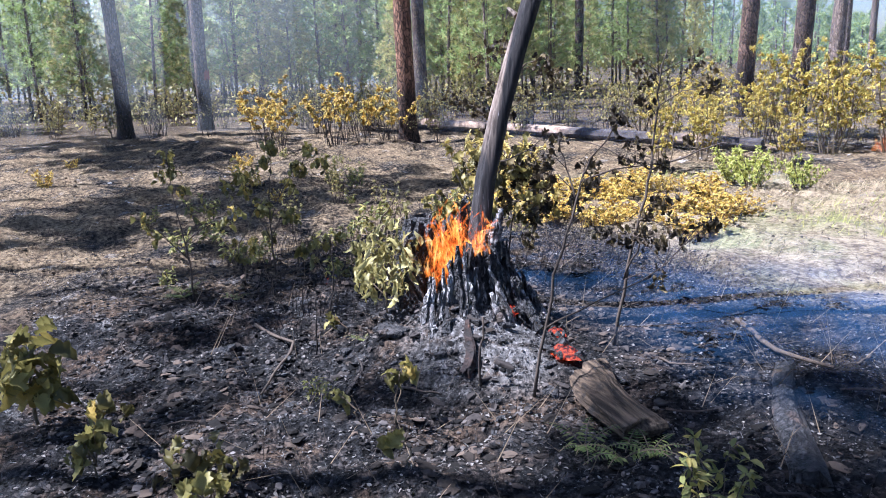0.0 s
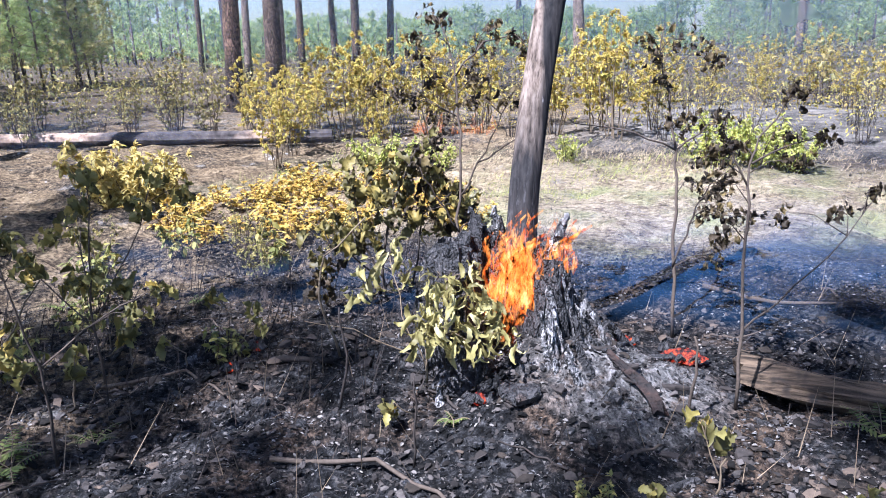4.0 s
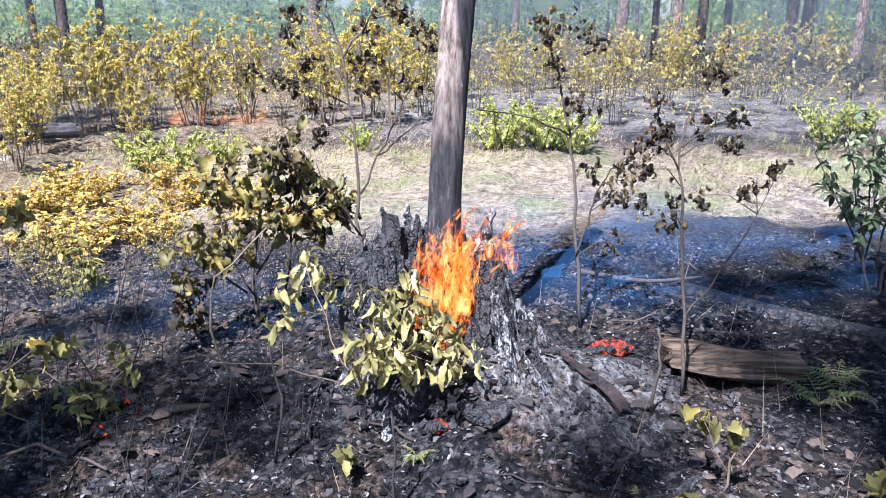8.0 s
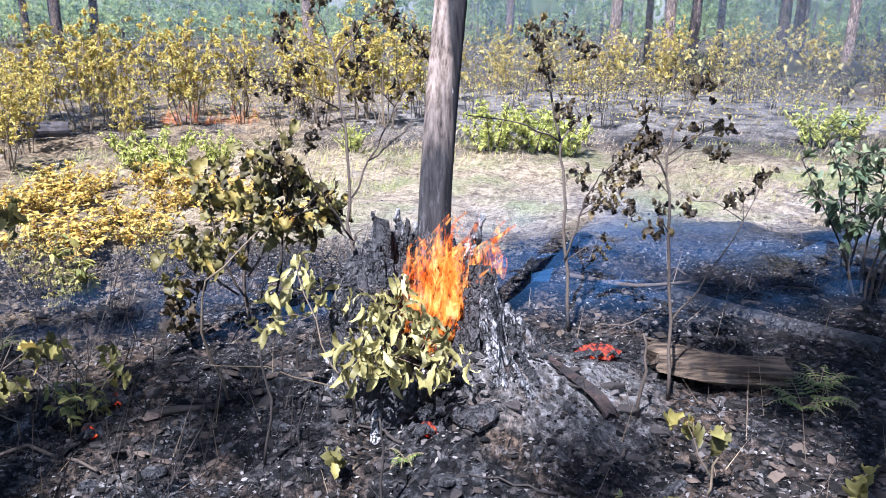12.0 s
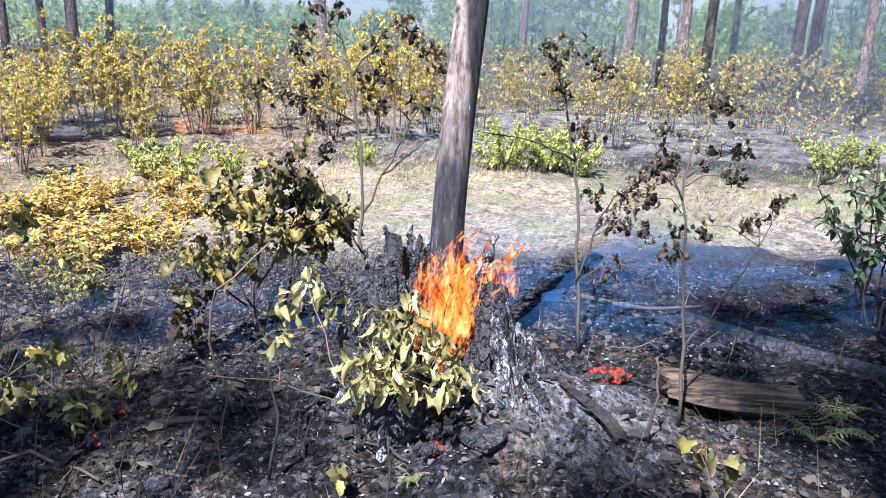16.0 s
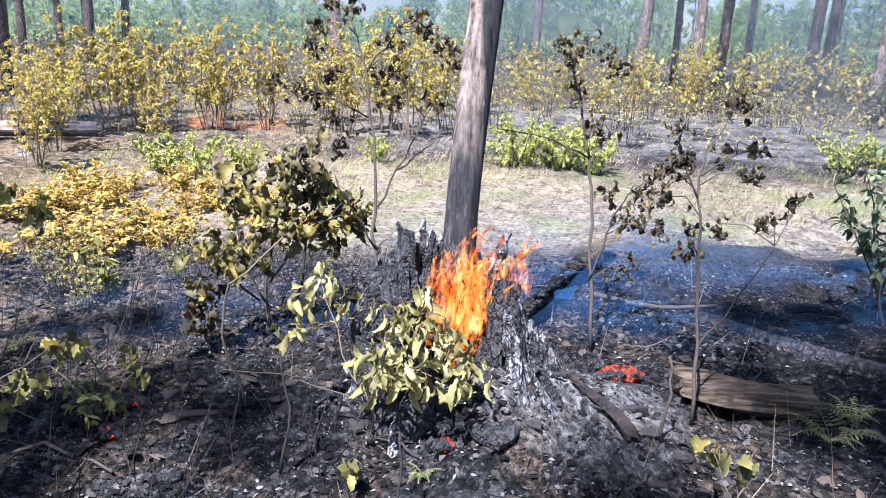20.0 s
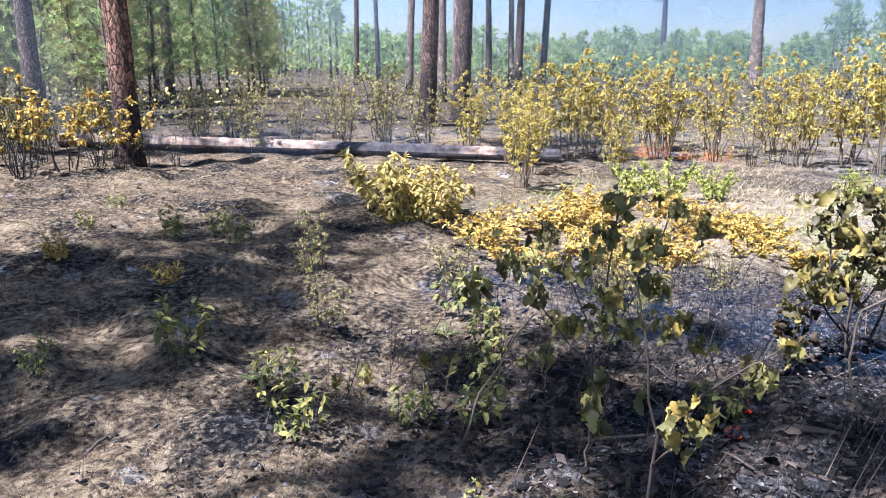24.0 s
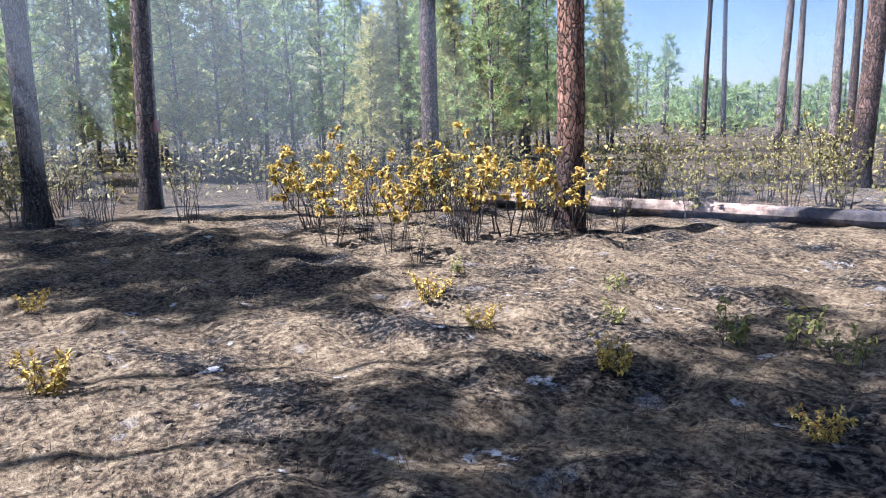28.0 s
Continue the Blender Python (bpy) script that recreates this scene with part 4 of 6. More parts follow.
SHAPES = ((0.45, 0.5, 0.22), (0.8, 0.9, 0.30), (1.15, 0.3, 0.18), (0.65, 1.2, 0.26))
LEAVES = {key: [one_leaf("leaf", c * k, f, l * (0.0 if key == "pale" else 1), m, w, j) for c, f, l in SHAPES] for key, m, w, k, j in (("pale", M_WEEP, 0.13, 1.25, 0.04), ("broad", M_OLIVE_BROAD, 0.27, 1.0, 0.07), ("olive", M_OLIVE_ONE, 0.25, 1.4, 0.09), ("dead", M_DEAD_ONE, 0.24, 1.5, 0.09))}


def leaf_at(parent, kind, p, d, length, rng):
    d = Vector(d).normalized()
    rot = d.to_track_quat("Y", "Z").to_matrix().to_4x4() @ Matrix.Rotation(rng.uniform(-1.3, 1.3), 4, "Y")
    part("leaf", LEAVES[kind][int(rng.integers(0, 4))], parent, m=Matrix.Translation(p) @ rot @ Matrix.Scale(length, 4))


def sapling(at, label, stems, ends, kind, per, length, seed, wood, thick=0.011, droop=1.0, spread=0.05):
    """A young tree: main stems as lists of nodes, and twigs to the ends, each with its bunch of hanging leaves."""
    rng = np.random.default_rng(seed)
    ob = thing("sapling", (at[0], at[1], gz(*at)), label, "sapling")
    o = Vector(ob.location)
    g = Geo()
    nodes = []
    for s in stems:
        pts = [Vector(p) - o for p in s]
        fine = []
        for a, b in zip(pts, pts[1:]):
            fine += [a.lerp(b, t) + Vector(rng.normal(0, 0.006, 3)) * (t > 0) for t in (0, 0.34, 0.67)]
        fine.append(pts[-1])
        slim = thick if s is stems[0] else thick * 0.6
        g.tube(fine, [slim * (1.1 - 0.75 * i / len(fine)) for i in range(len(fine))], 7)
        nodes += fine
    part("stem", g.mesh("sapling_stem", wood, True), ob)
    for e, k in ends:
        e = Vector(e) - o
        below = [q for q in nodes if q.z < e.z - 0.02] or nodes
        foot = min(below, key=lambda q: (q - e).length + 0.8 * abs((e.z - q.z) - 0.45 * (q - e).length))
        mid = foot.lerp(e, 0.5) + Vector((0, 0, 0.03)) + Vector(rng.normal(0, 0.015, 3))
        t = Geo().tube([foot, foot.lerp(mid, 0.5), mid, mid.lerp(e, 0.6), e], [thick * 0.36, thick * 0.32, thick * 0.27, thick * 0.22, thick * 0.17], 5)
        twig = part("twig", t.mesh("twig", wood, True), ob)
        for i in range(per if k is None else k + 9):
            p = e + Vector(rng.normal(0, spread, 3))
            d = rng.normal(0, 0.6, 3)
            d[2] -= droop
            leaf_at(twig, kind, p, d, length * rng.uniform(0.6, 1.25), rng)
    return ob


def N(*pts):
    return [(p, None) for p in pts]


sapling((-0.55, 0.05), "thin heat-killed sapling with shrivelled black leaves behind the stump",
        [[(-0.53, 0.05, 0.05), (-0.56, 0.11, 0.54), (-0.58, 0.19, 0.80), (-0.60, 0.26, 1.03), (-0.65, 0.32, 1.31), (-0.70, 0.36, 1.46), (-0.78, 0.42, 1.60)],
         [(-0.57, 0.17, 0.74), (-0.50, 0.22, 0.90), (-0.40, 0.24, 1.08), (-0.33, 0.23, 1.22)], [(-0.50, 0.22, 0.90), (-0.40, 0.38, 0.97), (-0.32, 0.44, 1.05)],
         [(-0.56, 0.11, 0.54), (-0.51, 0.10, 0.62)], [(-0.56, 0.12, 0.56), (-0.66, 0.06, 0.75), (-0.72, 0.02, 0.90)],
         [(-0.65, 0.32, 1.31), (-0.55, 0.45, 1.47), (-0.40, 0.50, 1.50), (-0.28, 0.50, 1.38)]],
        [((-0.33, 0.23, 1.22), 6), ((-0.76, 0.32, 1.00), 9), ((-1.03, 0.14, 1.26), 6), ((-0.93, 0.2, 1.24), 5), ((-0.86, 0.24, 1.20), 6), ((-0.83, 0.40, 1.28), 6), ((-0.80, 0.34, 1.12), 6), ((-0.92, 0.50, 1.41), 5), ((-0.84, 0.28, 1.50), 5),
         ((-0.58, 0.54, 1.45), 4), ((-0.40, 0.50, 1.49), 5), ((-0.28, 0.50, 1.36), 6), ((-0.33, 0.50, 1.43), 5), ((-0.42, 0.24, 1.55), 5), ((-0.50, 0.16, 1.20), 6), ((-0.61, 0.50, 1.28), 6), ((-0.52, 0.20, 1.34), 5), ((-0.70, 0.3, 1.58), 5), ((-0.85, 0.45, 1.62), 5)],
        "dead", 5, 0.050, 301, M_STEM, 0.0078, 1.0, 0.026)
sapling((0.44, 0.45), "thin forked sapling with shrivelled dark leaves in blue smoke",
        [[(0.44, 0.45, 0.02), (0.41, 0.54, 0.42), (0.40, 0.62, 0.71), (0.38, 0.69, 0.92), (0.34, 0.73, 1.08), (0.31, 0.78, 1.24), (0.26, 0.82, 1.40), (0.27, 0.85, 1.52)],
         [(0.41, 0.52, 0.36), (0.47, 0.56, 0.52), (0.50, 0.58, 0.66), (0.56, 0.56, 0.78), (0.64, 0.55, 0.85)], [(0.38, 0.69, 0.92), (0.2, 0.55, 1.02), (-0.07, 0.39, 1.08)], [(0.38, 0.69, 0.92), (0.5, 0.9, 1.02), (0.6, 1.0, 1.06)]],
        [((0.23, 0.68, 1.47), 6), ((0.25, 0.75, 1.38), 6), ((0.36, 0.98, 1.45), 6), ((0.46, 0.95, 1.42), 4), ((0.52, 0.93, 1.33), 4), ((0.30, 0.70, 1.26), 4), ((0.40, 0.90, 1.08), 4), ((0.40, 0.58, 1.08), 3), ((0.55, 0.72, 0.66), 6), ((0.57, 0.51, 0.66), 6),
         ((0.58, 0.60, 0.42), 3), ((0.48, 0.70, 0.77), 5), ((0.64, 0.54, 0.81), 6), ((0.67, 0.44, 0.66), 7), ((0.62, 0.5, 0.73), 6)],
        "dead", 5, 0.050, 302, M_STEM, 0.0085, 1.0, 0.028)
sapling((0.78, -0.20), "slender sapling with curled dark leaves beside a weathered log",
        [[(0.78, -0.20, 0.0), (0.78, -0.14, 0.32), (0.76, -0.04, 0.67), (0.75, 0.03, 0.88), (0.76, 0.06, 1.0), (0.80, 0.10, 1.10), (0.90, 0.15, 1.25)],
         [(0.75, 0.03, 0.88), (0.68, 0.02, 1.02), (0.64, 0.0, 1.15)], [(0.76, 0.05, 0.97), (0.88, 0.14, 1.03), (1.03, 0.28, 1.06)], [(0.78, -0.14, 0.32), (0.9, -0.05, 0.42), (1.08, 0.15, 0.58), (1.25, 0.33, 0.82)]],
        [((0.90, 0.15, 1.25), 8), ((0.64, 0.0, 1.15), 5), ((0.70, 0.14, 1.03), 6), ((0.66, -0.08, 1.05), 7), ((1.03, 0.28, 1.06), 6), ((0.92, 0.0, 1.0), 5), ((0.88, 0.18, 1.07), 4), ((0.89, 0.18, 0.75), 5), ((0.69, -0.18, 0.72), 7),
         ((1.11, 0.26, 0.76), 4), ((1.25, 0.34, 0.84), 5), ((0.61, 0.10, 0.87), 6), ((0.61, -0.03, 0.98), 6), ((0.76, 0.16, 0.75), 5)],
        "dead", 5, 0.050, 303, M_STEM, 0.0072, 1.0, 0.026)
sapling((-0.45, -0.55), "wilted sapling with limp pale green leaves before the burning stump",
        [[(-0.46, -0.52, 0.05), (-0.46, -0.52, 0.22), (-0.42, -0.48, 0.42), (-0.37, -0.42, 0.52)], [(-0.46, -0.52, 0.12), (-0.58, -0.5, 0.34), (-0.68, -0.4, 0.58), (-0.76, -0.48, 0.57)], [(-0.46, -0.52, 0.15), (-0.34, -0.55, 0.36), (-0.2, -0.56, 0.36)], [(-0.5, -0.5, 0.15), (-0.75, -0.62, 0.3), (-0.95, -0.7, 0.34)]],
        N((-0.28, -0.42, 0.54), (-0.47, -0.39, 0.53), (-0.68, -0.36, 0.61), (-0.73, -0.50, 0.55), (-0.76, -0.58, 0.47), (-0.47, -0.55, 0.41), (-0.33, -0.58, 0.51), (-0.24, -0.60, 0.44), (-0.13, -0.54, 0.39), (-0.08, -0.56, 0.35), (-0.32, -0.70, 0.42),
          (-0.43, -0.66, 0.35), (-0.18, -0.70, 0.35), (-0.28, -0.64, 0.35), (-0.62, -0.42, 0.51), (-0.18, -0.45, 0.43), (-0.39, -0.62, 0.46), (-0.37, -0.5, 0.51), (-0.25, -0.5, 0.48), (-0.41, -0.64, 0.37)),
        "pale", 11, 0.100, 304, M_STEM_PALE, 0.005, 0.8, 0.032)
sapling((-1.12, 0.35), "wilted oak sapling with drooping olive leaves over charred ground",
        [[(-1.12, 0.35, 0.0), (-1.14, 0.36, 0.30), (-1.10, 0.42, 0.58), (-1.04, 0.52, 0.80), (-1.02, 0.60, 0.92)], [(-1.13, 0.36, 0.18), (-1.22, 0.28, 0.42), (-1.26, 0.3, 0.70), (-1.28, 0.32, 0.80)], [(-1.12, 0.36, 0.3), (-0.98, 0.5, 0.52), (-0.84, 0.64, 0.62)], [(-1.16, 0.32, 0.22), (-1.28, 0.12, 0.44), (-1.34, 0.0, 0.40)]],
        N((-1.02, 0.65, 0.88), (-1.08, 0.48, 0.88), (-1.28, 0.33, 0.80), (-1.17, 0.32, 0.72), (-1.01, 0.54, 0.75), (-0.84, 0.68, 0.64), (-0.76, 0.62, 0.60), (-1.11, 0.28, 0.62), (-1.23, 0.18, 0.56), (-1.29, 0.05, 0.46),
          (-1.04, 0.38, 0.56), (-0.92, 0.56, 0.52), (-1.22, 0.30, 0.50), (-1.17, 0.55, 0.62), (-1.26, 0.13, 0.48), (-1.15, 0.42, 0.80)),
        "olive", 13, 0.098, 305, M_STEM, 0.009, 0.5, 0.06)
sapling((-1.12, 0.5), "shrivelled black foliage of a heat-killed oak shoot",
        [[(-1.05, 0.52, 0.0), (-1.0, 0.56, 0.4), (-0.95, 0.6, 0.8)]],
        N((-0.98, 0.62, 0.72), (-0.96, 0.58, 0.84), (-0.80, 0.70, 0.62), (-0.74, 0.66, 0.58), (-0.90, 0.64, 0.50), (-1.36, 0.07, 0.30), (-1.34, 0.0, 0.24), (-1.02, 0.5, 0.56), (-1.05, 0.7, 0.8)),
        "dead", 16, 0.085, 306, M_STEM_BLACK, 0.007, 0.9, 0.045)
sapling((0.10, -2.32), "young oak sprout with broad wilted olive leaves",
        [[(0.1, -2.32, 0.0), (0.12, -2.32, 0.2), (0.15, -2.3, 0.34)], [(0.1, -2.32, 0.05), (0.02, -2.35, 0.2), (-0.02, -2.36, 0.3)]],
        N((0.16, -2.3, 0.34), (0.1, -2.28, 0.36), (0.2, -2.36, 0.28), (0.05, -2.34, 0.30), (-0.02, -2.36, 0.30), (0.18, -2.24, 0.2), (0.24, -2.26, 0.25)),
        "broad", 9, 0.13, 307, M_STEM_PALE, 0.007, 0.3, 0.04)
sapling((0.9, -1.68), "low oak sprout with wilted olive leaves",
        [[(0.9, -1.68, 0.0), (0.91, -1.68, 0.10)], [(0.9, -1.68, 0.02), (1.0, -1.6, 0.10)]],
        N((0.85, -1.72, 0.12), (0.95, -1.65, 0.13), (1.02, -1.6, 0.10), (0.92, -1.74, 0.08), (0.45, -1.95, 0.14)),
        "olive", 6, 0.10, 308, M_STEM_PALE, 0.005, 0.5, 0.05)
sapling((-1.9, -0.95), "young oak with small wilted olive leaves on burnt ground",
        [[(-1.9, -0.95, 0.0), (-1.92, -0.95, 0.3), (-1.88, -0.95, 0.6), (-1.86, -0.92, 0.95)], [(-1.91, -0.95, 0.25), (-2.05, -1.05, 0.5), (-2.2, -1.12, 0.72)], [(-1.9, -0.95, 0.3), (-1.8, -0.8, 0.6), (-1.72, -0.68, 0.92)], [(-1.9, -0.95, 0.4), (-2.1, -0.8, 0.62), (-2.25, -0.65, 0.75)]],
        N((-1.86, -0.92, 0.97), (-1.88, -0.95, 0.86), (-1.92, -1.08, 0.76), (-2.2, -1.12, 0.72), (-2.1, -1.08, 0.62), (-2.3, -1.2, 0.64), (-1.72, -0.68, 0.93), (-1.76, -0.75, 0.8), (-1.62, -0.6, 0.86), (-2.25, -0.65, 0.75), (-2.15, -0.76, 0.64), (-1.85, -1.0, 0.55), (-2.0, -0.98, 0.48), (-1.8, -0.85, 0.46), (-2.15, -0.75, 0.4)),
        "broad", 19, 0.062, 311, M_STEM, 0.006, 0.6, 0.026)
sapling((-1.5, -1.55), "thin oak shoot with yellowing wilted leaves",
        [[(-1.5, -1.55, 0.0), (-1.48, -1.56, 0.3), (-1.5, -1.6, 0.62), (-1.55, -1.62, 0.98)], [(-1.48, -1.56, 0.3), (-1.36, -1.7, 0.5), (-1.32, -1.82, 0.62)], [(-1.48, -1.57, 0.4), (-1.32, -1.4, 0.56), (-1.2, -1.27, 0.64)]],
        N((-1.55, -1.62, 0.98), (-1.5, -1.6, 0.88), (-1.6, -1.68, 0.85), (-1.45, -1.55, 0.78), (-1.32, -1.82, 0.62), (-1.36, -1.75, 0.52), (-1.2, -1.27, 0.64), (-1.26, -1.32, 0.56)),
        "broad", 11, 0.062, 312, M_STEM, 0.006, 0.8, 0.024)
# oak sprouts whose few broad leaves hang limp over the charred ground
SPROUTS = [(-1.55, -0.45, 0.30, 1), (-1.48, -0.54, 0.17, 1), (-1.72, -0.62, 0.16, 1), (-1.98, -0.72, 0.24, 2), (-1.84, -1.17, 0.24, 2), (-1.42, -0.38, 0.20, 1), (-2.30, -0.55, 0.16, 2), (-2.65, -0.86, 0.18, 2), (-3.02, -1.05, 0.14, 2),
           (0.76, -0.86, 0.24, 2), (0.64, -1.00, 0.12, 1), (0.68, -2.05, 0.16, 3), (1.18, -1.66, 0.13, 3), (0.36, -2.05, 0.14, 2), (1.17, -0.93, 0.18, 1), (-0.42, -0.78, 0.10, 1)]
for i, (x, y, h, n) in enumerate(SPROUTS):
    q = np.random.default_rng(700 + i)
    tips = [(x + q.uniform(-0.09, 0.09), y + q.uniform(-0.09, 0.09), gz(x, y) + h * q.uniform(0.85, 1.1)) for _ in range(n)]
    sapling((x, y), "small oak sprout with limp yellow-green leaves over charred soil", [[(x, y, gz(x, y) - 0.01), (x + 0.01, y, gz(x, y) + h * 0.45), tips[0]]] + [[(x + 0.005, y, gz(x, y) + h * 0.3), t] for t in tips[1:]], N(*tips), "broad", 5, 0.088, 720 + i, M_STEM_PALE, 0.0045, 1.1, 0.016)
r = np.random.default_rng(88)
for i in range(17):
    a, d = r.uniform(0, 6.283), math.sqrt(r.uniform(0, 1))
    put_shrub(K_LOWYEL[i % 3], -2.95 + 1.5 * d * math.cos(a), 2.75 + 1.25 * d * math.sin(a), r.uniform(0.55, 0.95), r, r.uniform(0.35, 0.6), group="low yellow plants")
for x, y, s in [(-2.5, 0.9, 0.34), (-2.2, 0.62, 0.3), (-2.75, 1.15, 0.34), (-1.9, 1.1, 0.3), (-3.4, 0.4, 0.4), (-4.3, 0.1, 0.42), (-3.7, -0.5, 0.35)]:
    put_shrub(K_DULL[int(r.integers(0, 3))], x, y, s, r, group="drying shrubs")


# ---------- the burning stump ----------
SX, SY = -0.23, -0.18
stump = thing("burning_stump", (SX, SY, gz(SX, SY) - 0.05), "hollow charred stump with ash-grey flanks, burning inside", "stump")
rng = np.random.default_rng(41)


def shell_height(a):
    """How high the broken rim stands, by the angle in degrees from +x."""
    a %= 360
    marks = [(0, 0.44), (30, 0.48), (60, 0.52), (95, 0.54), (130, 0.60), (160, 0.58), (215, 0.57), (246, 0.52), (258, 0.14), (285, 0.06), (308, 0.08), (320, 0.30), (340, 0.42), (360, 0.44)]
    for (p, h), (q, k) in zip(marks, marks[1:]):
        if p <= a <= q:
            return h + (k - h) * (a - p) / (q - p)
    return 0.3


def stump_shell():
    g, n, rows = Geo(), 72, 12
    tops = [shell_height(360 * k / n) * rng.uniform(0.86, 1.06) + rng.choice([0, 0, 0.03, -0.04, 0.06]) for k in range(n)]
    for side in (0, 1):
        for j in range(rows):
            s = j / (rows - 1)
            for k in range(n):
                a = 2 * math.pi * k / n
                z = max(0.05, tops[k]) * (s if side == 0 else 1 - s * 0.92)
                flare = math.exp(-z / 0.13)
                r = 0.265 + 0.12 * flare * (1 + 0.5 * math.sin(6 * a + 0.5)) + 0.016 * math.sin(17 * a + 3 * z) + 0.013 * math.sin(29 * a + 9 * z) + rng.uniform(-0.008, 0.008)
                if side:
                    r = 0.195 + 0.012 * math.sin(13 * a + 8 * z) + rng.uniform(-0.008, 0.008)
                g.v.append((r * math.cos(a), r * math.sin(a) * 0.92, z - 0.03))
    total = rows * 2
    for j in range(total - 1):
        for k in range(n):
            a, b = j * n + k, j * n + (k + 1) % n
            g.f.append((a, b, b + n, a + n))
    return g.mesh("stump_shell", M_CHAR)


part("shell", stump_shell(), stump)
floor_g = Geo()
for j in range(6):
    for k in range(18):
        a = 2 * math.pi * k / 18
        floor_g.v.append((0.2 * j / 5 * math.cos(a), 0.18 * j / 5 * math.sin(a), 0.06 + rng.uniform(-0.02, 0.02)))
for j in range(5):
    for k in range(18):
        a, b = j * 18 + k, j * 18 + (k + 1) % 18
        floor_g.f.append((a, b, b + 18, a + 18))
part("ash_bed", floor_g.mesh("stump_floor", M_CHAR_ASHY), stump)


def ridge(pts, radii, n, seed, material, jag=0.28):
    """A rough tapering length of burnt wood with flutes along it."""
    r = np.random.default_rng(seed)
    g = Geo()
    fine, rad = [], []
    for (a, b), (p, q) in zip(zip(pts, pts[1:]), zip(radii, radii[1:])):
        for t in np.linspace(0, 1, 7)[:-1]:
            fine.append(Vector(a).lerp(Vector(b), t) + Vector(r.normal(0, 0.004, 3)))
            rad.append(p + (q - p) * t)
    fine.append(Vector(pts[-1]))
    rad.append(radii[-1])
    o = len(g.v)
    flutes = r.uniform(1 - jag, 1 + jag, n)
    g.tube(fine, rad, n)
    for i in range(len(fine)):
        for k in range(n):
            p = Vector(g.v[o + i * n + k])
            g.v[o + i * n + k] = tuple(fine[i] + (p - fine[i]) * (flutes[k] * r.uniform(0.88, 1.12)))
    return g.mesh("burnt_wood", material)


# splinters of the broken rim
RIM = [(0.15, 0.17, 0.40, 0.235, 0.19, 0.66, 0.03), (0.10, 0.20, 0.34, 0.11, 0.22, 0.54, 0.03), (-0.20, 0.17, 0.40, -0.22, 0.18, 0.66, 0.028), (-0.12, 0.22, 0.42, -0.12, 0.23, 0.66, 0.026), (-0.05, 0.24, 0.4, -0.05, 0.25, 0.60, 0.025)]
for i, (ax, ay, az, bx, by, bz, r) in enumerate(RIM):
    a, c = Vector((ax, ay, az)), Vector((bx, by, bz))
    part("splinter", ridge([a, a.lerp(c, 0.55) + Vector((0.01, 0, 0)), c], [r * 1.15, r, r * 0.35], 7, 50 + i, M_CHAR_ASHY), stump, "splinter of charcoal with white ash")
# upright shards of the burnt-through eastern flank
r = np.random.default_rng(58)
for i in range(26):
    deg = -64 + 128 * i / 25 + r.uniform(-3, 3)
    c, s = math.cos(radians(deg)), math.sin(radians(deg))
    d = r.uniform(0.23, 0.31)
    h = (0.40 + 0.10 * math.sin(radians(deg + 70))) * r.uniform(0.7, 1.08) * (0.4 if deg < -32 else 1)
    w = r.uniform(0.018, 0.034)
    part("shard", ridge([((d + 0.05) * c, (d + 0.05) * s, -0.06), ((d + 0.015) * c, (d + 0.015) * s, h * 0.55), (d * c + r.uniform(-0.02, 0.02), d * s, h)], [w * 1.5, w, w * 0.3], 6, 500 + i, M_CHAR_ASHY if i % 3 else M_CHAR, 0.4), stump, "upright shard of charred wood streaked with ash")
# lower splinters that slope away into the ash
for i in range(44):
    deg = r.uniform(-44, 66)
    c, s = math.cos(radians(deg)), math.sin(radians(deg))
    d = r.uniform(0.29, 0.46)
    h = (0.42 - (d - 0.29) * 1.5) * r.uniform(0.72, 1.08)
    o, w = d + r.uniform(0.08, 0.18), r.uniform(0.014, 0.030)
    part("shard", ridge([(o * c, o * s, -0.07), ((d + o) / 2 * c, (d + o) / 2 * s + r.uniform(-0.02, 0.02), h * 0.4), (d * c, d * s, h)], [w * 1.4, w, w * 0.35], 6, 600 + i, M_CHAR_ASHY if i % 4 else M_CHAR, 0.4), stump, "low splinter of charred wood streaked with ash")
# the solid charred block of the western rim
part("rim_block", ridge([(-0.20, -0.13, -0.05), (-0.205, -0.135, 0.30), (-0.19, -0.125, 0.48), (-0.18, -0.11, 0.55)], [0.155, 0.135, 0.12, 0.07], 30, 66, M_CHAR_BLOCK, 0.10), stump, "block of black charcoal with a patch of bare brown wood")
# roots running out to the east and south
for i, (deg, reach, h, r) in enumerate([(-60, 0.44, 0.10, 0.04), (-38, 0.62, 0.13, 0.042), (-12, 0.72, 0.16, 0.045), (14, 0.64, 0.15, 0.042), (42, 0.52, 0.15, 0.04), (168, 0.46, 0.16, 0.05), (212, 0.44, 0.14, 0.05), (250, 0.44, 0.06, 0.04)]):
    c, s = math.cos(radians(deg)), math.sin(radians(deg))
    part("root", ridge([(0.24 * c, 0.24 * s, h), (0.33 * c, 0.33 * s, h * 0.6), ((0.33 + reach) / 2 * c, (0.33 + reach) / 2 * s, h * 0.2), (reach * c, reach * s, -0.08)], [r, r, r * 0.85, r * 0.4], 9, 70 + i, M_CHAR_ASHY, 0.34), stump, "fluted root coated with grey ash")

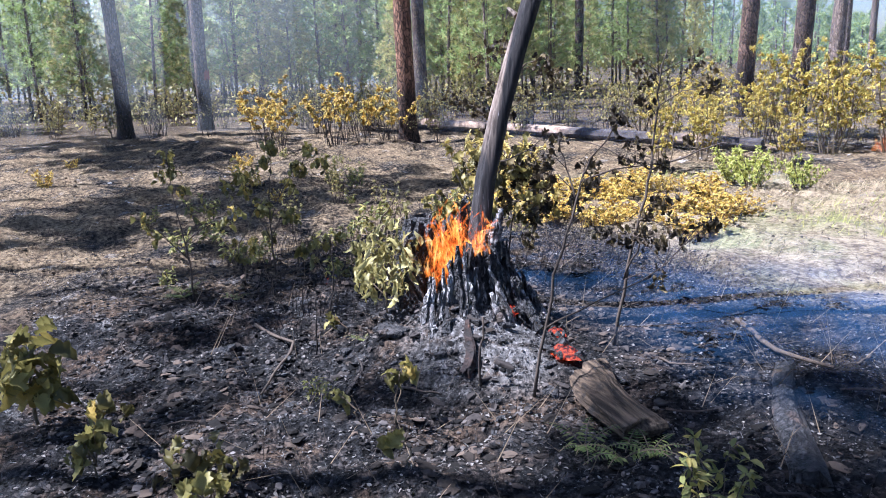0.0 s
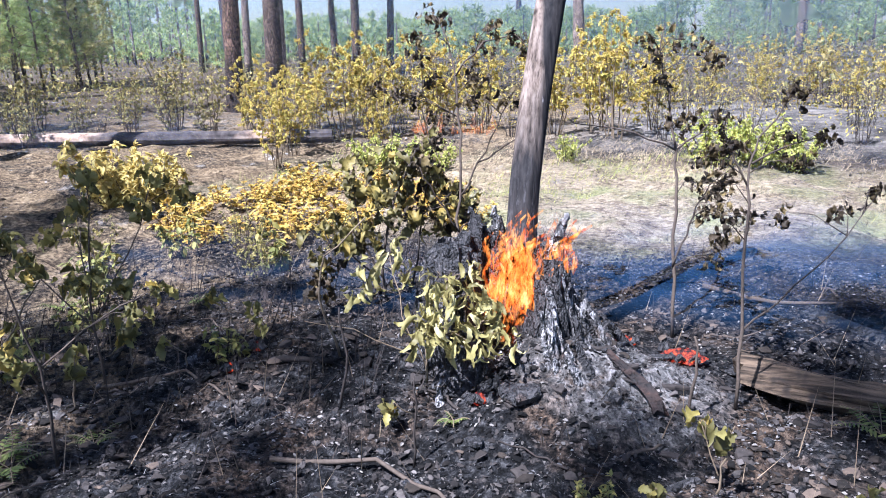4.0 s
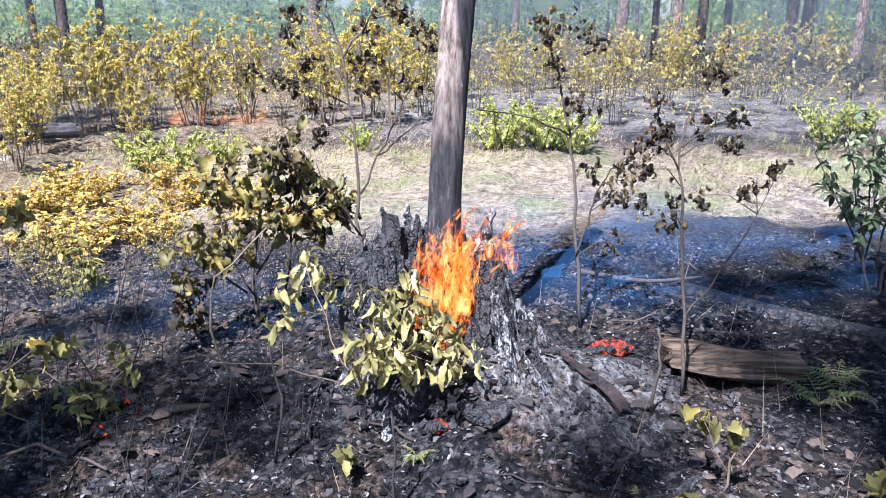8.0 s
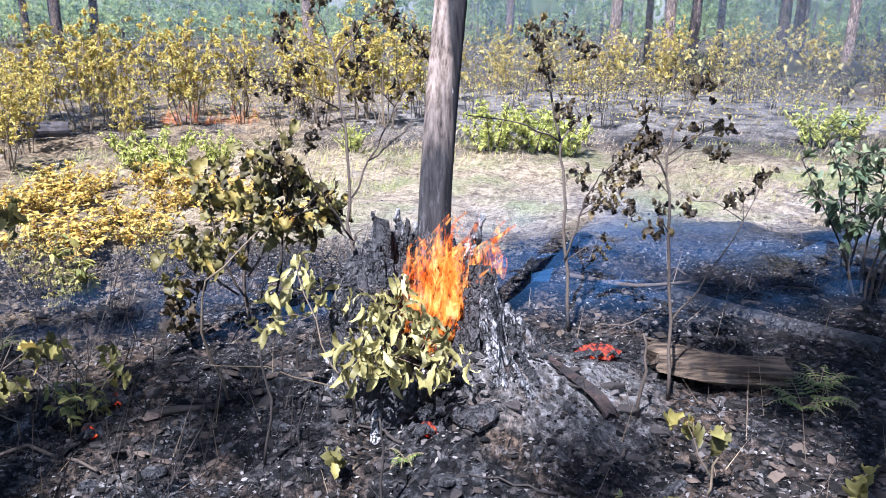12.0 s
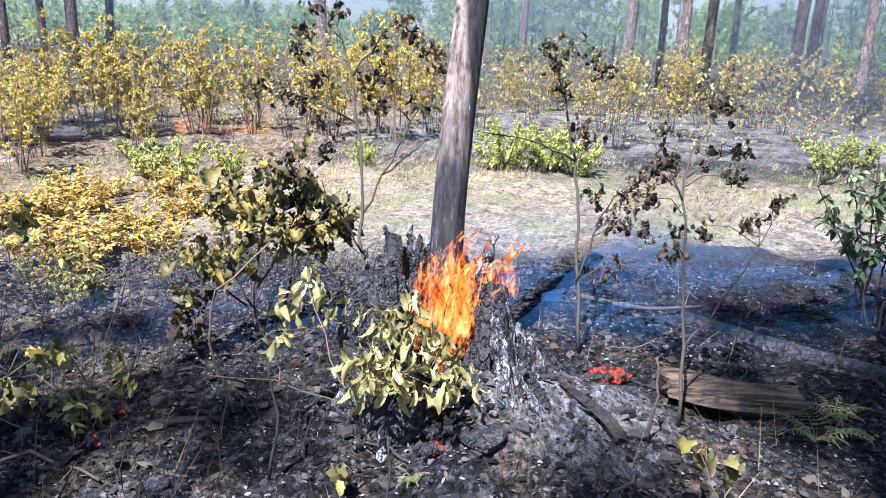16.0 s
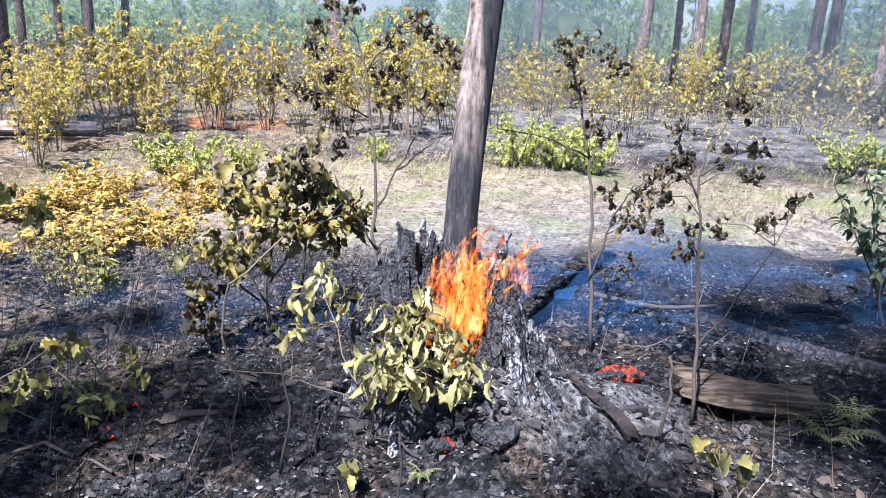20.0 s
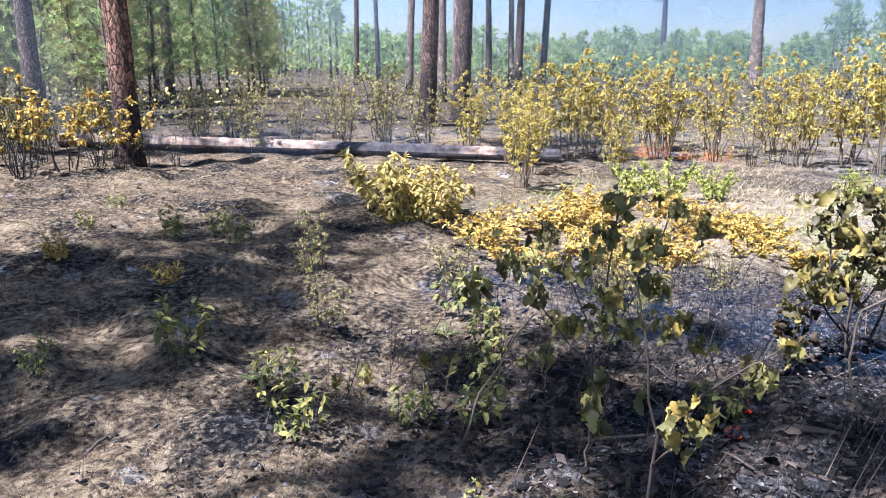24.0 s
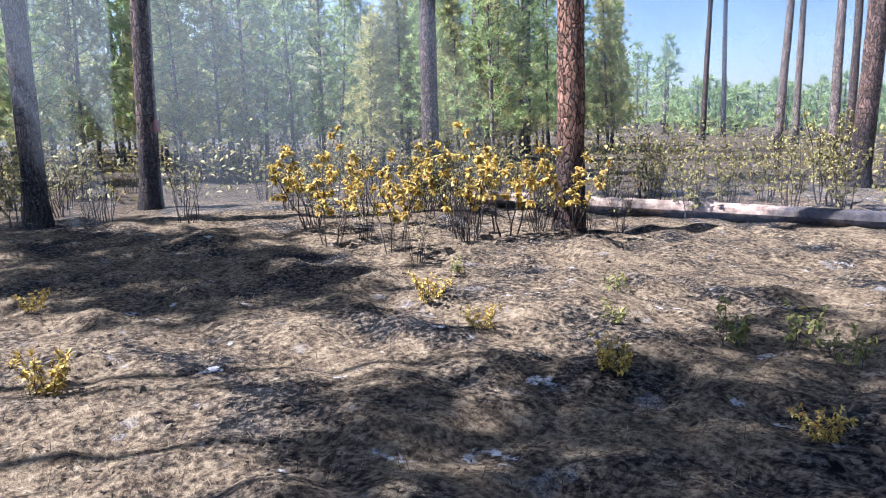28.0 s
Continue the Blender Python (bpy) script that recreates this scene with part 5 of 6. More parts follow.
# the dead tree that rises behind the stump
snag = thing("dead_tree", (-0.2, -0.02, gz(-0.2, -0.02)), "leaning dead trunk, weathered grey above and charred at its foot", "tree")
g = Geo()
axis = [(0.0, -0.02, 0.0), (0.0, -0.01, 0.45), (0.01, 0.03, 0.75), (0.03, 0.11, 1.1), (0.055, 0.20, 1.42), (0.085, 0.32, 1.8), (0.13, 0.48, 2.25), (0.19, 0.66, 2.7)]
fine, rad = [], []
for i in range(57):
    t = i / 56 * (len(axis) - 1)
    j = min(int(t), len(axis) - 2)
    fine.append(Vector(axis[j]).lerp(Vector(axis[j + 1]), t - j))
    rad.append(0.074 - 0.008 * min(1, i / 14) - 0.006 * i / 56)
for i, p in enumerate(fine):
    for k in range(26):
        a = 2 * math.pi * k / 26
        z = p.z
        r = rad[i] * (1 + 0.07 * math.sin(2 * a + 0.7 * z) + 0.05 * math.sin(5 * a + 1.1 * z) + 0.035 * math.sin(11 * a + 0.5 * z) + rng.uniform(-0.012, 0.012))
        if 0.2 < (a / math.pi - 1.2) < 0.42 and z > 0.2:
            r *= 0.86
        g.v.append((p.x + r * math.cos(a), p.y + 0.8 * r * math.sin(a), z))
    if i:
        for k in range(26):
            a, b = (i - 1) * 26 + k, (i - 1) * 26 + (k + 1) % 26
            g.f.append((a, b, b + 26, a + 26))
part("trunk", g.mesh("snag_trunk", M_SNAG, True), snag)
part("stub", Geo().tube([(-0.01, 0.24, 1.62), (-0.06, 0.22, 1.66), (-0.075, 0.21, 1.61)], [0.018, 0.014, 0.004], 6).mesh("snag_stub", M_SNAG), snag, "broken branch stub")


# ---------- fire ----------
def tongue(g, x, y, z, h, w, yaw, r):
    n = 9
    c, s = math.cos(yaw), math.sin(yaw)
    sway, ph = r.uniform(0.02, 0.07), r.uniform(0, 6)
    o = len(g.v)
    for i in range(n):
        t = i / (n - 1)
        ww = w * (0.65 + 0.6 * math.sin(math.pi * min(1, t + 0.25))) * (1 - t ** 1.7) + 0.002
        cx = x + sway * math.sin(ph + 5 * t) * t + 0.06 * t * t
        cy = y + sway * math.cos(ph + 4 * t) * t
        bulge = 0.35 * ww
        g.v += [(cx - c * ww, cy - s * ww, z + h * t), (cx - s * bulge, cy + c * bulge, z + h * t + 0.01), (cx + c * ww, cy + s * ww, z + h * t)]
        if i:
            q = o + 3 * i
            g.f += [(q - 3, q - 2, q + 1, q), (q - 2, q - 1, q + 2, q + 1)]


rng = np.random.default_rng(77)
fire = thing("stump_fire", (0, 0, 0), "orange flames licking up inside the hollow stump", "fire")
for i in range(64):
    a, rr = rng.uniform(0, 6.283), 0.105 * math.sqrt(rng.uniform(0, 1))
    x, y = SX + 0.04 + rr * math.cos(a), SY - 0.03 + 1.1 * rr * math.sin(a)
    g = Geo()
    tongue(g, x, y, rng.uniform(0.26, 0.53), rng.uniform(0.14, 0.30), rng.uniform(0.022, 0.05), rng.uniform(-0.9, 0.9) + (1.0 if i % 3 == 0 else 0), rng)
    part("flame", g.mesh("flame", M_FIRE, True), fire)
for x, y, z in [(-0.03, -0.12, 0.46), (0.0, -0.14, 0.48), (-0.08, -0.10, 0.48), (0.03, -0.15, 0.50), (-0.01, -0.2, 0.42), (0.05, -0.12, 0.5), (-0.16, -0.33, 0.20), (-0.20, -0.30, 0.24), (0.06, -0.16, 0.50), (0.02, -0.10, 0.54)]:
    g = Geo()
    tongue(g, x, y, z, rng.uniform(0.15, 0.27), 0.04, rng.uniform(-1, 1), rng)
    part("flame", g.mesh("flame", M_FIRE, True), fire)

far_fire = thing("brush_fire", (-4.2, 8.7, gz(-4.2, 8.7)), "low orange flames creeping under scorched shrubs", "fire")
for i in range(16):
    g = Geo()
    tongue(g, rng.uniform(-0.85, 0.75), rng.uniform(-0.25, 0.25), 0.0, rng.uniform(0.12, 0.42), rng.uniform(0.04, 0.10), rng.uniform(-1, 1), rng)
    part("flame", g.mesh("flame", M_FIRE_FAR, True), far_fire)


def ember_mat():
    q = Mat("glowing_ember")
    f = q.noise(48, 4, 0.7)
    glow = q.ramp(f, (0.43, (0, 0, 0)), (0.51, (0.34, 0.018, 0.005)), (0.63, (0.85, 0.12, 0.02)), (0.72, (1.0, 0.36, 0.10)))
    q.put(q.b.inputs["Emission Color"], glow)
    q.b.inputs["Emission Strength"].default_value = 0.34
    q.bump(f, 0.8, 0.01)
    return q.done((0.02, 0.012, 0.012), 0.9, 0.1)


M_EMBER = ember_mat()


def ember_patch(x, y, sx, sy, seed, flames=0, lift=0.0):
    r = np.random.default_rng(seed)
    ob = thing("ember_bed", (x, y, gz(x, y) + lift), "bed of glowing red embers among black charcoal", "embers", "ember beds")
    g, n, rows = Geo(), 16, 5
    edge = [r.uniform(0.7, 1.15) for _ in range(n)]
    for j in range(rows):
        t = j / (rows - 1)
        for k in range(n):
            a = 2 * math.pi * k / n
            g.v.append((sx * edge[k] * t * math.cos(a), sy * edge[k] * t * math.sin(a), 0.028 - 0.04 * t * t + r.uniform(-0.007, 0.007)))
        if j:
            for k in range(n):
                a, c = (j - 1) * n + k, (j - 1) * n + (k + 1) % n
                g.f.append((a, c, c + n, a + n))
    part("glowing_bed", g.mesh("ember_bed", M_EMBER), ob)
    for i in range(6):
        g = Geo()
        a = r.uniform(0, 6.283)
        px, py, k, d = sx * math.cos(a), sy * math.sin(a), r.uniform(0.015, 0.035), r.uniform(0, 3.1)
        g.tube([(px - k * math.cos(d), py - k * math.sin(d), 0.0), (px, py, 0.02), (px + k * math.cos(d), py + k * math.sin(d), 0.0)], [k * 0.4, k * 0.6, k * 0.35], 6, 0.25, r)
        part("coal", g.mesh("coal", M_CHAR), ob)
    for i in range(flames):
        g = Geo()
        tongue(g, r.uniform(-sx, sx), r.uniform(-sy, sy), 0.0, r.uniform(0.05, 0.10), 0.02, r.uniform(-1, 1), r)
        part("flame", g.mesh("small_flame", M_FIRE_FAR, True), ob)


ember_patch(0.53, 0.10, 0.11, 0.07, 1, lift=0.045)
ember_patch(-0.18, -0.62, 0.05, 0.03, 2, 0, 0.03)
ember_patch(-1.42, -0.66, 0.035, 0.02, 6, 0, 0.02)
ember_patch(-1.42, -0.44, 0.025, 0.02, 7, 0, 0.02)
ember_patch(0.16, -0.02, 0.05, 0.05, 4, 0, 0.05)
ember_patch(0.24, 0.22, 0.06, 0.06, 5, 0, 0.03)

# ---------- logs, slabs and sticks ----------
def log_mesh(name, a, b, r0, r1, seed, material, n=18, knob=0.06, flat=1.0):
    r = np.random.default_rng(seed)
    a, b = Vector(a), Vector(b)
    d = (b - a).normalized()
    side = d.cross(Vector((0, 0, 1))).normalized()
    up = side.cross(d)
    g, rings = Geo(), max(8, int((b - a).length / 0.12))
    ph = r.uniform(0, 6, 4)
    jag = r.uniform(-0.03, 0.03, n)
    for i in range(rings + 1):
        t = i / rings
        c = a.lerp(b, t) + side * 0.02 * math.sin(5 * t + ph[0])
        rr = r0 + (r1 - r0) * t
        for k in range(n):
            w = 2 * math.pi * k / n
            q = rr * (1 + knob * math.sin(3 * w + 4 * t + ph[1]) + knob * 0.7 * math.sin(7 * w + ph[2]) + r.uniform(-0.03, 0.03))
            off = jag[k] if i in (0, rings) else 0
            g.v.append(tuple(c + side * q * math.cos(w) + up * q * flat * math.sin(w) + d * off))
        if i:
            for k in range(n):
                p, s = (i - 1) * n + k, (i - 1) * n + (k + 1) % n
                g.f.append((p, s, s + n, p + n))
    g.f.append(tuple(reversed(range(n))))
    g.f.append(tuple(rings * n + k for k in range(n)))
    return g.mesh(name, material, False)


def fallen_mat():
    q = Mat("fallen_log_bark")
    f = q.noise(9, 5, 0.65)
    col = q.ramp(f, (0.3, (0.09, 0.055, 0.038)), (0.5, (0.27, 0.19, 0.135)), (0.7, (0.48, 0.365, 0.265)))
    x = q.math("ADD", q.axis(0), q.math("MULTIPLY", q.noise(0.9, 4), 2.2))
    burnt = q.math("MULTIPLY", q.step(x, -8.2, -7.8), q.step(x, -5.9, -6.2))
    burnt = q.math("MAXIMUM", burnt, q.step(x, -5.5, -5.2))
    # below the pale top the flanks darken by height: shade put into the colour
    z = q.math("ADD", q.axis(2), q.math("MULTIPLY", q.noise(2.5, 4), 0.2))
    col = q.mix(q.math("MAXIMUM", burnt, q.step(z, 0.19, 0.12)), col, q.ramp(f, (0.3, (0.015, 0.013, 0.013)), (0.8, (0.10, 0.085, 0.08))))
    q.bump(f, 0.7, 0.02)
    return q.done(col, 0.9, 0.15)


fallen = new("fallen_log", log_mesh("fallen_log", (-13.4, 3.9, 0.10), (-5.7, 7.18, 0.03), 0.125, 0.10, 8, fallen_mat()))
tagged(fallen, "long fallen pine log with pale bark, charred stretches and flanks coloured dark as in shade", "log")
plank = new("weathered_log", log_mesh("weathered_log", (0.77, 0.09, 0.055), (1.31, 0.00, 0.03), 0.105, 0.10, 9, M_PLANK, 22, 0.13, 0.58))
tagged(plank, "short weathered log with split brown grain, half charred", "log")
black = new("charred_log", log_mesh("charred_log", (1.05, 1.0, 0.03), (1.85, 0.30, 0.03), 0.05, 0.07, 10, M_CHAR, 12, 0.1, 0.7))
tagged(black, "blackened log lying on burnt ground", "log")


def slab(x, y, sx, sy, th, yaw, seed, material, label, lift=0.0, tilt=6):
    r = np.random.default_rng(seed)
    g, n = Geo(), 8
    rad = [r.uniform(0.55, 1.2) for _ in range(n)]
    for z, k in ((-th, 0.95), (0, 1.02), (th * 0.55, 0.97), (th * 0.8, 0.6)):
        for i in range(n):
            a = 2 * math.pi * i / n
            g.v.append((sx * rad[i] * k * math.cos(a), sy * rad[i] * k * math.sin(a), z + r.uniform(-0.2, 0.2) * th))
    for j in range(3):
        for i in range(n):
            a, b = j * n + i, j * n + (i + 1) % n
            g.f.append((a, b, b + n, a + n))
    g.f += [tuple(reversed(range(n))), tuple(3 * n + i for i in range(n))]
    ob = new("bark_slab", g.mesh("bark_slab", material))
    ob.matrix_basis = pose(x, y, gz(x, y) + lift + th * 0.4, r.uniform(-tilt, tilt), r.uniform(-tilt, tilt), yaw)
    tagged(ob, label, "bark slab", "bark slabs")


slab(-0.01, -0.63, 0.105, 0.08, 0.020, 15, 1, M_CHAR, "flat slab of charred bark before the stump", 0.02)
stake = new("charred_branch", log_mesh("charred_branch", (0.30, -0.30, gz(0.30, -0.30) + 0.025), (0.52, -0.43, gz(0.52, -0.43) + 0.02), 0.016, 0.03, 12, M_STAKE, 10, 0.22, 0.7))
tagged(stake, "broken branch, charred black with bare red-brown wood, on pale ash", "branch")
rng = np.random.default_rng(14)
for i in range(70):
    a, d = rng.uniform(-3.0, 0.6), rng.uniform(0.35, 1.5)
    x, y = SX + d * math.cos(a), SY + d * math.sin(a) - 0.05
    slab(x, y, rng.uniform(0.02, 0.075), rng.uniform(0.015, 0.045), rng.uniform(0.005, 0.014), rng.uniform(0, 360), 100 + i, M_CHAR if rng.uniform() < 0.55 else M_SLAB, "flake of charred bark on the ground", 0.0, 16)


def stick(pts, r, material, label, name="stick"):
    pts = [Vector((p[0], p[1], gz(p[0], p[1]) + p[2])) for p in pts]
    fine = []
    rr = np.random.default_rng(int(abs(pts[0].x * 1000)))
    for a, b in zip(pts, pts[1:]):
        fine += [a.lerp(b, t) + Vector(rr.normal(0, 0.006, 3)) for t in (0, 0.33, 0.66)]
    fine.append(pts[-1])
    ob = new(name, Geo().tube(fine, [r * (1.1 - 0.6 * i / len(fine)) for i in range(len(fine))], 6).mesh("stick", material, True))
    tagged(ob, label, "stick", "sticks")


stick([(-0.75, -1.25, 0.02), (-0.4, -1.1, 0.05), (-0.1, -1.2, 0.03), (0.15, -1.35, 0.02)], 0.010, M_STEM, "dry brown stick lying on charred ground")
stick([(-1.45, -0.62, 0.02), (-1.2, -0.55, 0.03), (-1.0, -0.42, 0.03)], 0.022, M_STEM_BLACK, "blackened stick on charred ground")
stick([(-2.35, -1.2, 0.0), (-2.3, -1.15, 0.25), (-2.15, -1.0, 0.55)], 0.006, M_STEM_PALE, "pale bare shoot standing in burnt ground")
stick([(-1.0, -0.35, 0.0), (-1.08, -0.4, 0.3), (-1.05, -0.35, 0.5), (-0.85, -0.3, 0.66)], 0.006, M_STEM_PALE, "thin bent shoot without leaves")
stick([(0.62, -0.40, 0.0), (0.63, -0.40, 0.2), (0.62, -0.38, 0.34)], 0.007, M_STEM, "short burnt stub of a sapling")
stick([(-0.72, -0.8, 0.0), (-0.70, -0.78, 0.25), (-0.73, -0.76, 0.45)], 0.006, M_STEM_BLACK, "thin burnt shoot in black ground")
stick([(-0.30, -0.98, 0.0), (-0.29, -0.97, 0.2), (-0.3, -0.96, 0.36)], 0.005, M_STEM_BLACK, "thin burnt shoot in black ground")
stick([(-2.0, -0.9, 0.02), (-1.6, -0.75, 0.04), (-1.3, -0.85, 0.03)], 0.009, M_STEM, "brown stick on charred litter")
stick([(0.5, 1.2, 0.02), (0.9, 1.1, 0.03), (1.2, 1.15, 0.02)], 0.016, M_STEM, "brown stick lying in smoke")
for i in range(46):
    x, y = rng.uniform(-5.5, 2.2), rng.uniform(-2.2, 2.2)
    a, ln = rng.uniform(0, 3.1), rng.uniform(0.12, 0.4)
    stick([(x, y, 0.01), (x + ln * 0.5 * math.cos(a), y + ln * 0.5 * math.sin(a), 0.025), (x + ln * math.cos(a + 0.2), y + ln * math.sin(a + 0.2), 0.01)], rng.uniform(0.003, 0.008), M_STEM_BLACK if rng.uniform() < 0.6 else M_STEM, "thin burnt twig on the ground", "twig")


# ---------- ferns ----------
def fern(x, y, s, seed):
    r = np.random.default_rng(seed)
    ob = thing("fern", (x, y, gz(x, y)), "small green fern singed by the fire", "fern", "ferns")
    for i in range(7):
        a, ln = r.uniform(0, 6.283), s * r.uniform(0.6, 1.1)
        pos, way, lng = [], [], []
        pts = []
        for k in range(13):
            t = k / 12
            p = np.array((math.cos(a) * ln * t * 0.85, math.sin(a) * ln * t * 0.85, ln * (0.75 * t - 0.55 * t * t)))
            pts.append(p)
            for sgn in (-1, 1):
                if k > 1:
                    pos.append(p)
                    way.append((-math.sin(a) * sgn + 0.4 * math.cos(a), math.cos(a) * sgn + 0.4 * math.sin(a), -0.1))
                    lng.append(ln * 0.24 * (1.1 - t))
        lng = np.array(lng)
        v, f = leaf_cloud(np.array(pos), np.array(way), lng, lng * 0.3, r, 0.15)
        part("frond", array_mesh("frond", v, f, M_FERN), ob)
        part("stalk", Geo().tube(pts, [0.002] * 13, 4).mesh("stalk", M_STEM_PALE), ob)


for i, (x, y, s) in enumerate([(1.3, -0.25, 0.26), (1.45, -0.05, 0.24), (-1.75, -1.6, 0.26), (-1.6, -1.3, 0.2), (-0.25, -0.72, 0.16), (-2.2, 0.0, 0.2), (-3.1, -0.15, 0.24), (-3.47, -1.25, 0.26), (1.42, -0.15, 0.3), (-1.66, -1.62, 0.28)]):
    fern(x, y, s * 0.85, 500 + i)


# ---------- ground litter ----------
def flakes(name, n, box, size, material, seed, label, lift=0.004, curl=0.3, keep=None, tall=0.25):
    r = np.random.default_rng(seed)
    x, y = r.uniform(box[0], box[1], n), r.uniform(box[2], box[3], n)
    if keep is not None:
        k = keep(x, y, r)
        x, y = x[k], y[k]
    n = len(x)
    p = np.stack([x, y, lie(x, y) + lift], 1)
    a = r.uniform(0, 6.283, n)
    d = np.stack([np.cos(a), np.sin(a), r.normal(0.05, tall, n)], 1)
    ln = size * r.uniform(0.4, 1.5, n)
    v, f = leaf_cloud(p, d, ln, ln * r.uniform(0.35, 0.8, n), r, curl)
    return tagged(new(name, array_mesh(name, v, f, material)), label, "litter", kind="stuff")


near = (-4.6, 2.6, -2.6, 2.2)
thin = lambda x, y, r: r.uniform(0, 1, len(x)) < np.clip((x + 3.8) / 2.4, 0, 1)
flakes("leaf_litter", 40000, near, 0.017, M_LITTER, 1, "brown and grey singed leaf litter over burnt soil", keep=thin)
flakes("bark_litter", 1600, near, 0.04, M_SLAB, 21, "loose layer of singed bark and leaf scraps", 0.008, 0.25, thin, 0.16)
flakes("char_flakes", 24000, near, 0.018, M_LITTER_BLACK, 2, "black charred flakes of leaves and bark", keep=thin)
flakes("ash_flakes", 5000, (-2.4, 1.8, -1.4, 1.2), 0.012, M_ASH, 3, "white ash flakes scattered round the stump", keep=lambda x, y, r: lattice(x * 3.0, y * 3.0, 37) + r.uniform(-0.5, 0.5, len(x)) > 0.1)
flakes("wide_litter", 22000, (-13, 4, -4.2, 3.0), 0.017, M_LITTER_TAN, 4, "thin brown litter on singed ground", keep=lambda x, y, r: (x < -1.9) | (y > 1.3))
flakes("wide_char", 5000, (-13, 4, -4.2, 9), 0.03, M_LITTER_BLACK, 5, "black charred scraps on the forest floor")


PHI = (1 + 5 ** 0.5) / 2
ICO_V = np.array([(s * a, t * b, u * c) for a, b, c in ((0, 1, PHI), (1, PHI, 0), (PHI, 0, 1)) for s in ((1, -1) if a else (1,)) for t in ((1, -1) if b else (1,)) for u in ((1, -1) if c else (1,))]) / 1.9
ICO_F = np.array([(i, j, k) for i, j, k in itertools.combinations(range(12), 3) if all(abs(np.linalg.norm(ICO_V[a] - ICO_V[b]) - 2 / 1.9) < 0.01 for a, b in ((i, j), (j, k), (i, k)))])
for n, (i, j, k) in enumerate(ICO_F):
    if np.dot(np.cross(ICO_V[j] - ICO_V[i], ICO_V[k] - ICO_V[i]), ICO_V[i]) < 0:
        ICO_F[n] = (i, k, j)


def crumbs(name, n, box, size, material, seed, label, keep=None, flat=1.0):
    """Angular crumbs of charred bark and soil, half sunk in the ground."""
    r = np.random.default_rng(seed)
    x, y = r.uniform(box[0], box[1], n), r.uniform(box[2], box[3], n)
    if keep is not None:
        k = keep(x, y, r)
        x, y = x[k], y[k]
    n = len(x)
    s = size * r.uniform(0.35, 1.0, n) ** 2.0
    v = ICO_V[None] * r.uniform(0.6, 1.35, (n, 12, 1)) * np.stack([s, s * r.uniform(0.4, 1, n), s * r.uniform(0.25, 0.7, n) * flat], 1)[:, None]
    a = r.uniform(0, 6.283, n)
    c, d = np.cos(a)[:, None], np.sin(a)[:, None]
    v = np.stack([v[..., 0] * c - v[..., 1] * d, v[..., 0] * d + v[..., 1] * c, v[..., 2] + v[..., 0] * r.normal(0, 0.25, n)[:, None]], -1)
    v += np.stack([x, y, lie(x, y) + s * 0.12], 1)[:, None]
    f = ICO_F[None] + (12 * np.arange(n))[:, None, None]
    return tagged(new(name, array_mesh(name, v.reshape(-1, 3), f.reshape(-1, 3), material)), label, "litter", kind="stuff")


crumbs("charred_crumbs", 17000, (-3.6, 2.4, -2.3, 2.0), 0.024, M_CLOD, 51, "crumbs of charred bark and burnt soil on the ground", lambda x, y, r: (lattice(x * 2.2, y * 2.2, 33) + r.uniform(-0.5, 0.5, len(x)) > -0.2) & thin(x, y, r))
crumbs("bark_chunks", 5000, (-2.6, 2.2, -2.0, 0.9), 0.044, M_CHUNK, 53, "broken plates of charred bark lying on burnt soil", lambda x, y, r: lattice(x * 1.7, y * 1.7, 35) + r.uniform(-0.6, 0.6, len(x)) > 0.0, 0.45)
crumbs("burnt_clods", 2600, (-12, -2.6, -4.0, 3.0), 0.035, M_LITTER_TAN, 52, "singed clods and tussocks on the forest floor", lambda x, y, r: lattice(x * 1.4, y * 1.4, 34) > 0.0)


def blades(name, n, box, h, material, seed, label, keep=None, width=0.004, flat=0.6):
    r = np.random.default_rng(seed)
    x, y = r.uniform(box[0], box[1], n), r.uniform(box[2], box[3], n)
    if keep is not None:
        k = keep(x, y, r)
        x, y = x[k], y[k]
    n = len(x)
    p = np.stack([x, y, lie(x, y) - 0.005], 1)
    a = r.uniform(0, 6.283, n)
    d = np.stack([np.cos(a) * flat, np.sin(a) * flat, r.uniform(0.15, 1.0, n)], 1)
    d /= np.linalg.norm(d, axis=1, keepdims=True)
    s = np.cross(d, (0.3, 0.2, 1.0))
    s /= np.linalg.norm(s, axis=1, keepdims=True)
    ln = (h * r.uniform(0.4, 1.3, n))[:, None]
    v = np.stack([p - s * width / 2, p + s * width / 2, p + d * ln], 1).reshape(-1, 3)
    return tagged(new(name, array_mesh(name, v, np.arange(3 * n).reshape(-1, 3), material)), label, "grass", kind="stuff")


belt = lambda x, y, r: (lattice(x * 0.9, y * 0.9, 9) + r.uniform(-0.4, 0.4, len(x)) > -0.1)
blades("dry_straw", 42000, (-3.2, 8.5, 2.6, 8.4), 0.13, M_STRAW, 6, "pale dry straw in the unburnt belt", belt, 0.006, 1.2)
blades("green_grass", 9000, (-5, 7.5, 3.6, 8.2), 0.13, M_GREEN, 7, "sparse green grass among the straw", lambda x, y, r: lattice(x * 0.7, y * 0.7, 12) > 0.15, 0.006)
blades("singed_grass", 110000, (-11.5, -2.4, -4, 4.5), 0.05, M_SINGED, 8, "short singed grass between black patches", lambda x, y, r: lattice(x * 1.6, y * 1.6, 13) + 0.5 * lattice(x * 5, y * 5, 14) > -0.1, 0.0035, 1.6)
blades("ashen_needles", 46000, near, 0.04, M_THREAD, 31, "thin curls of burnt pine needles gone to grey ash", thin, 0.003, 3.2)
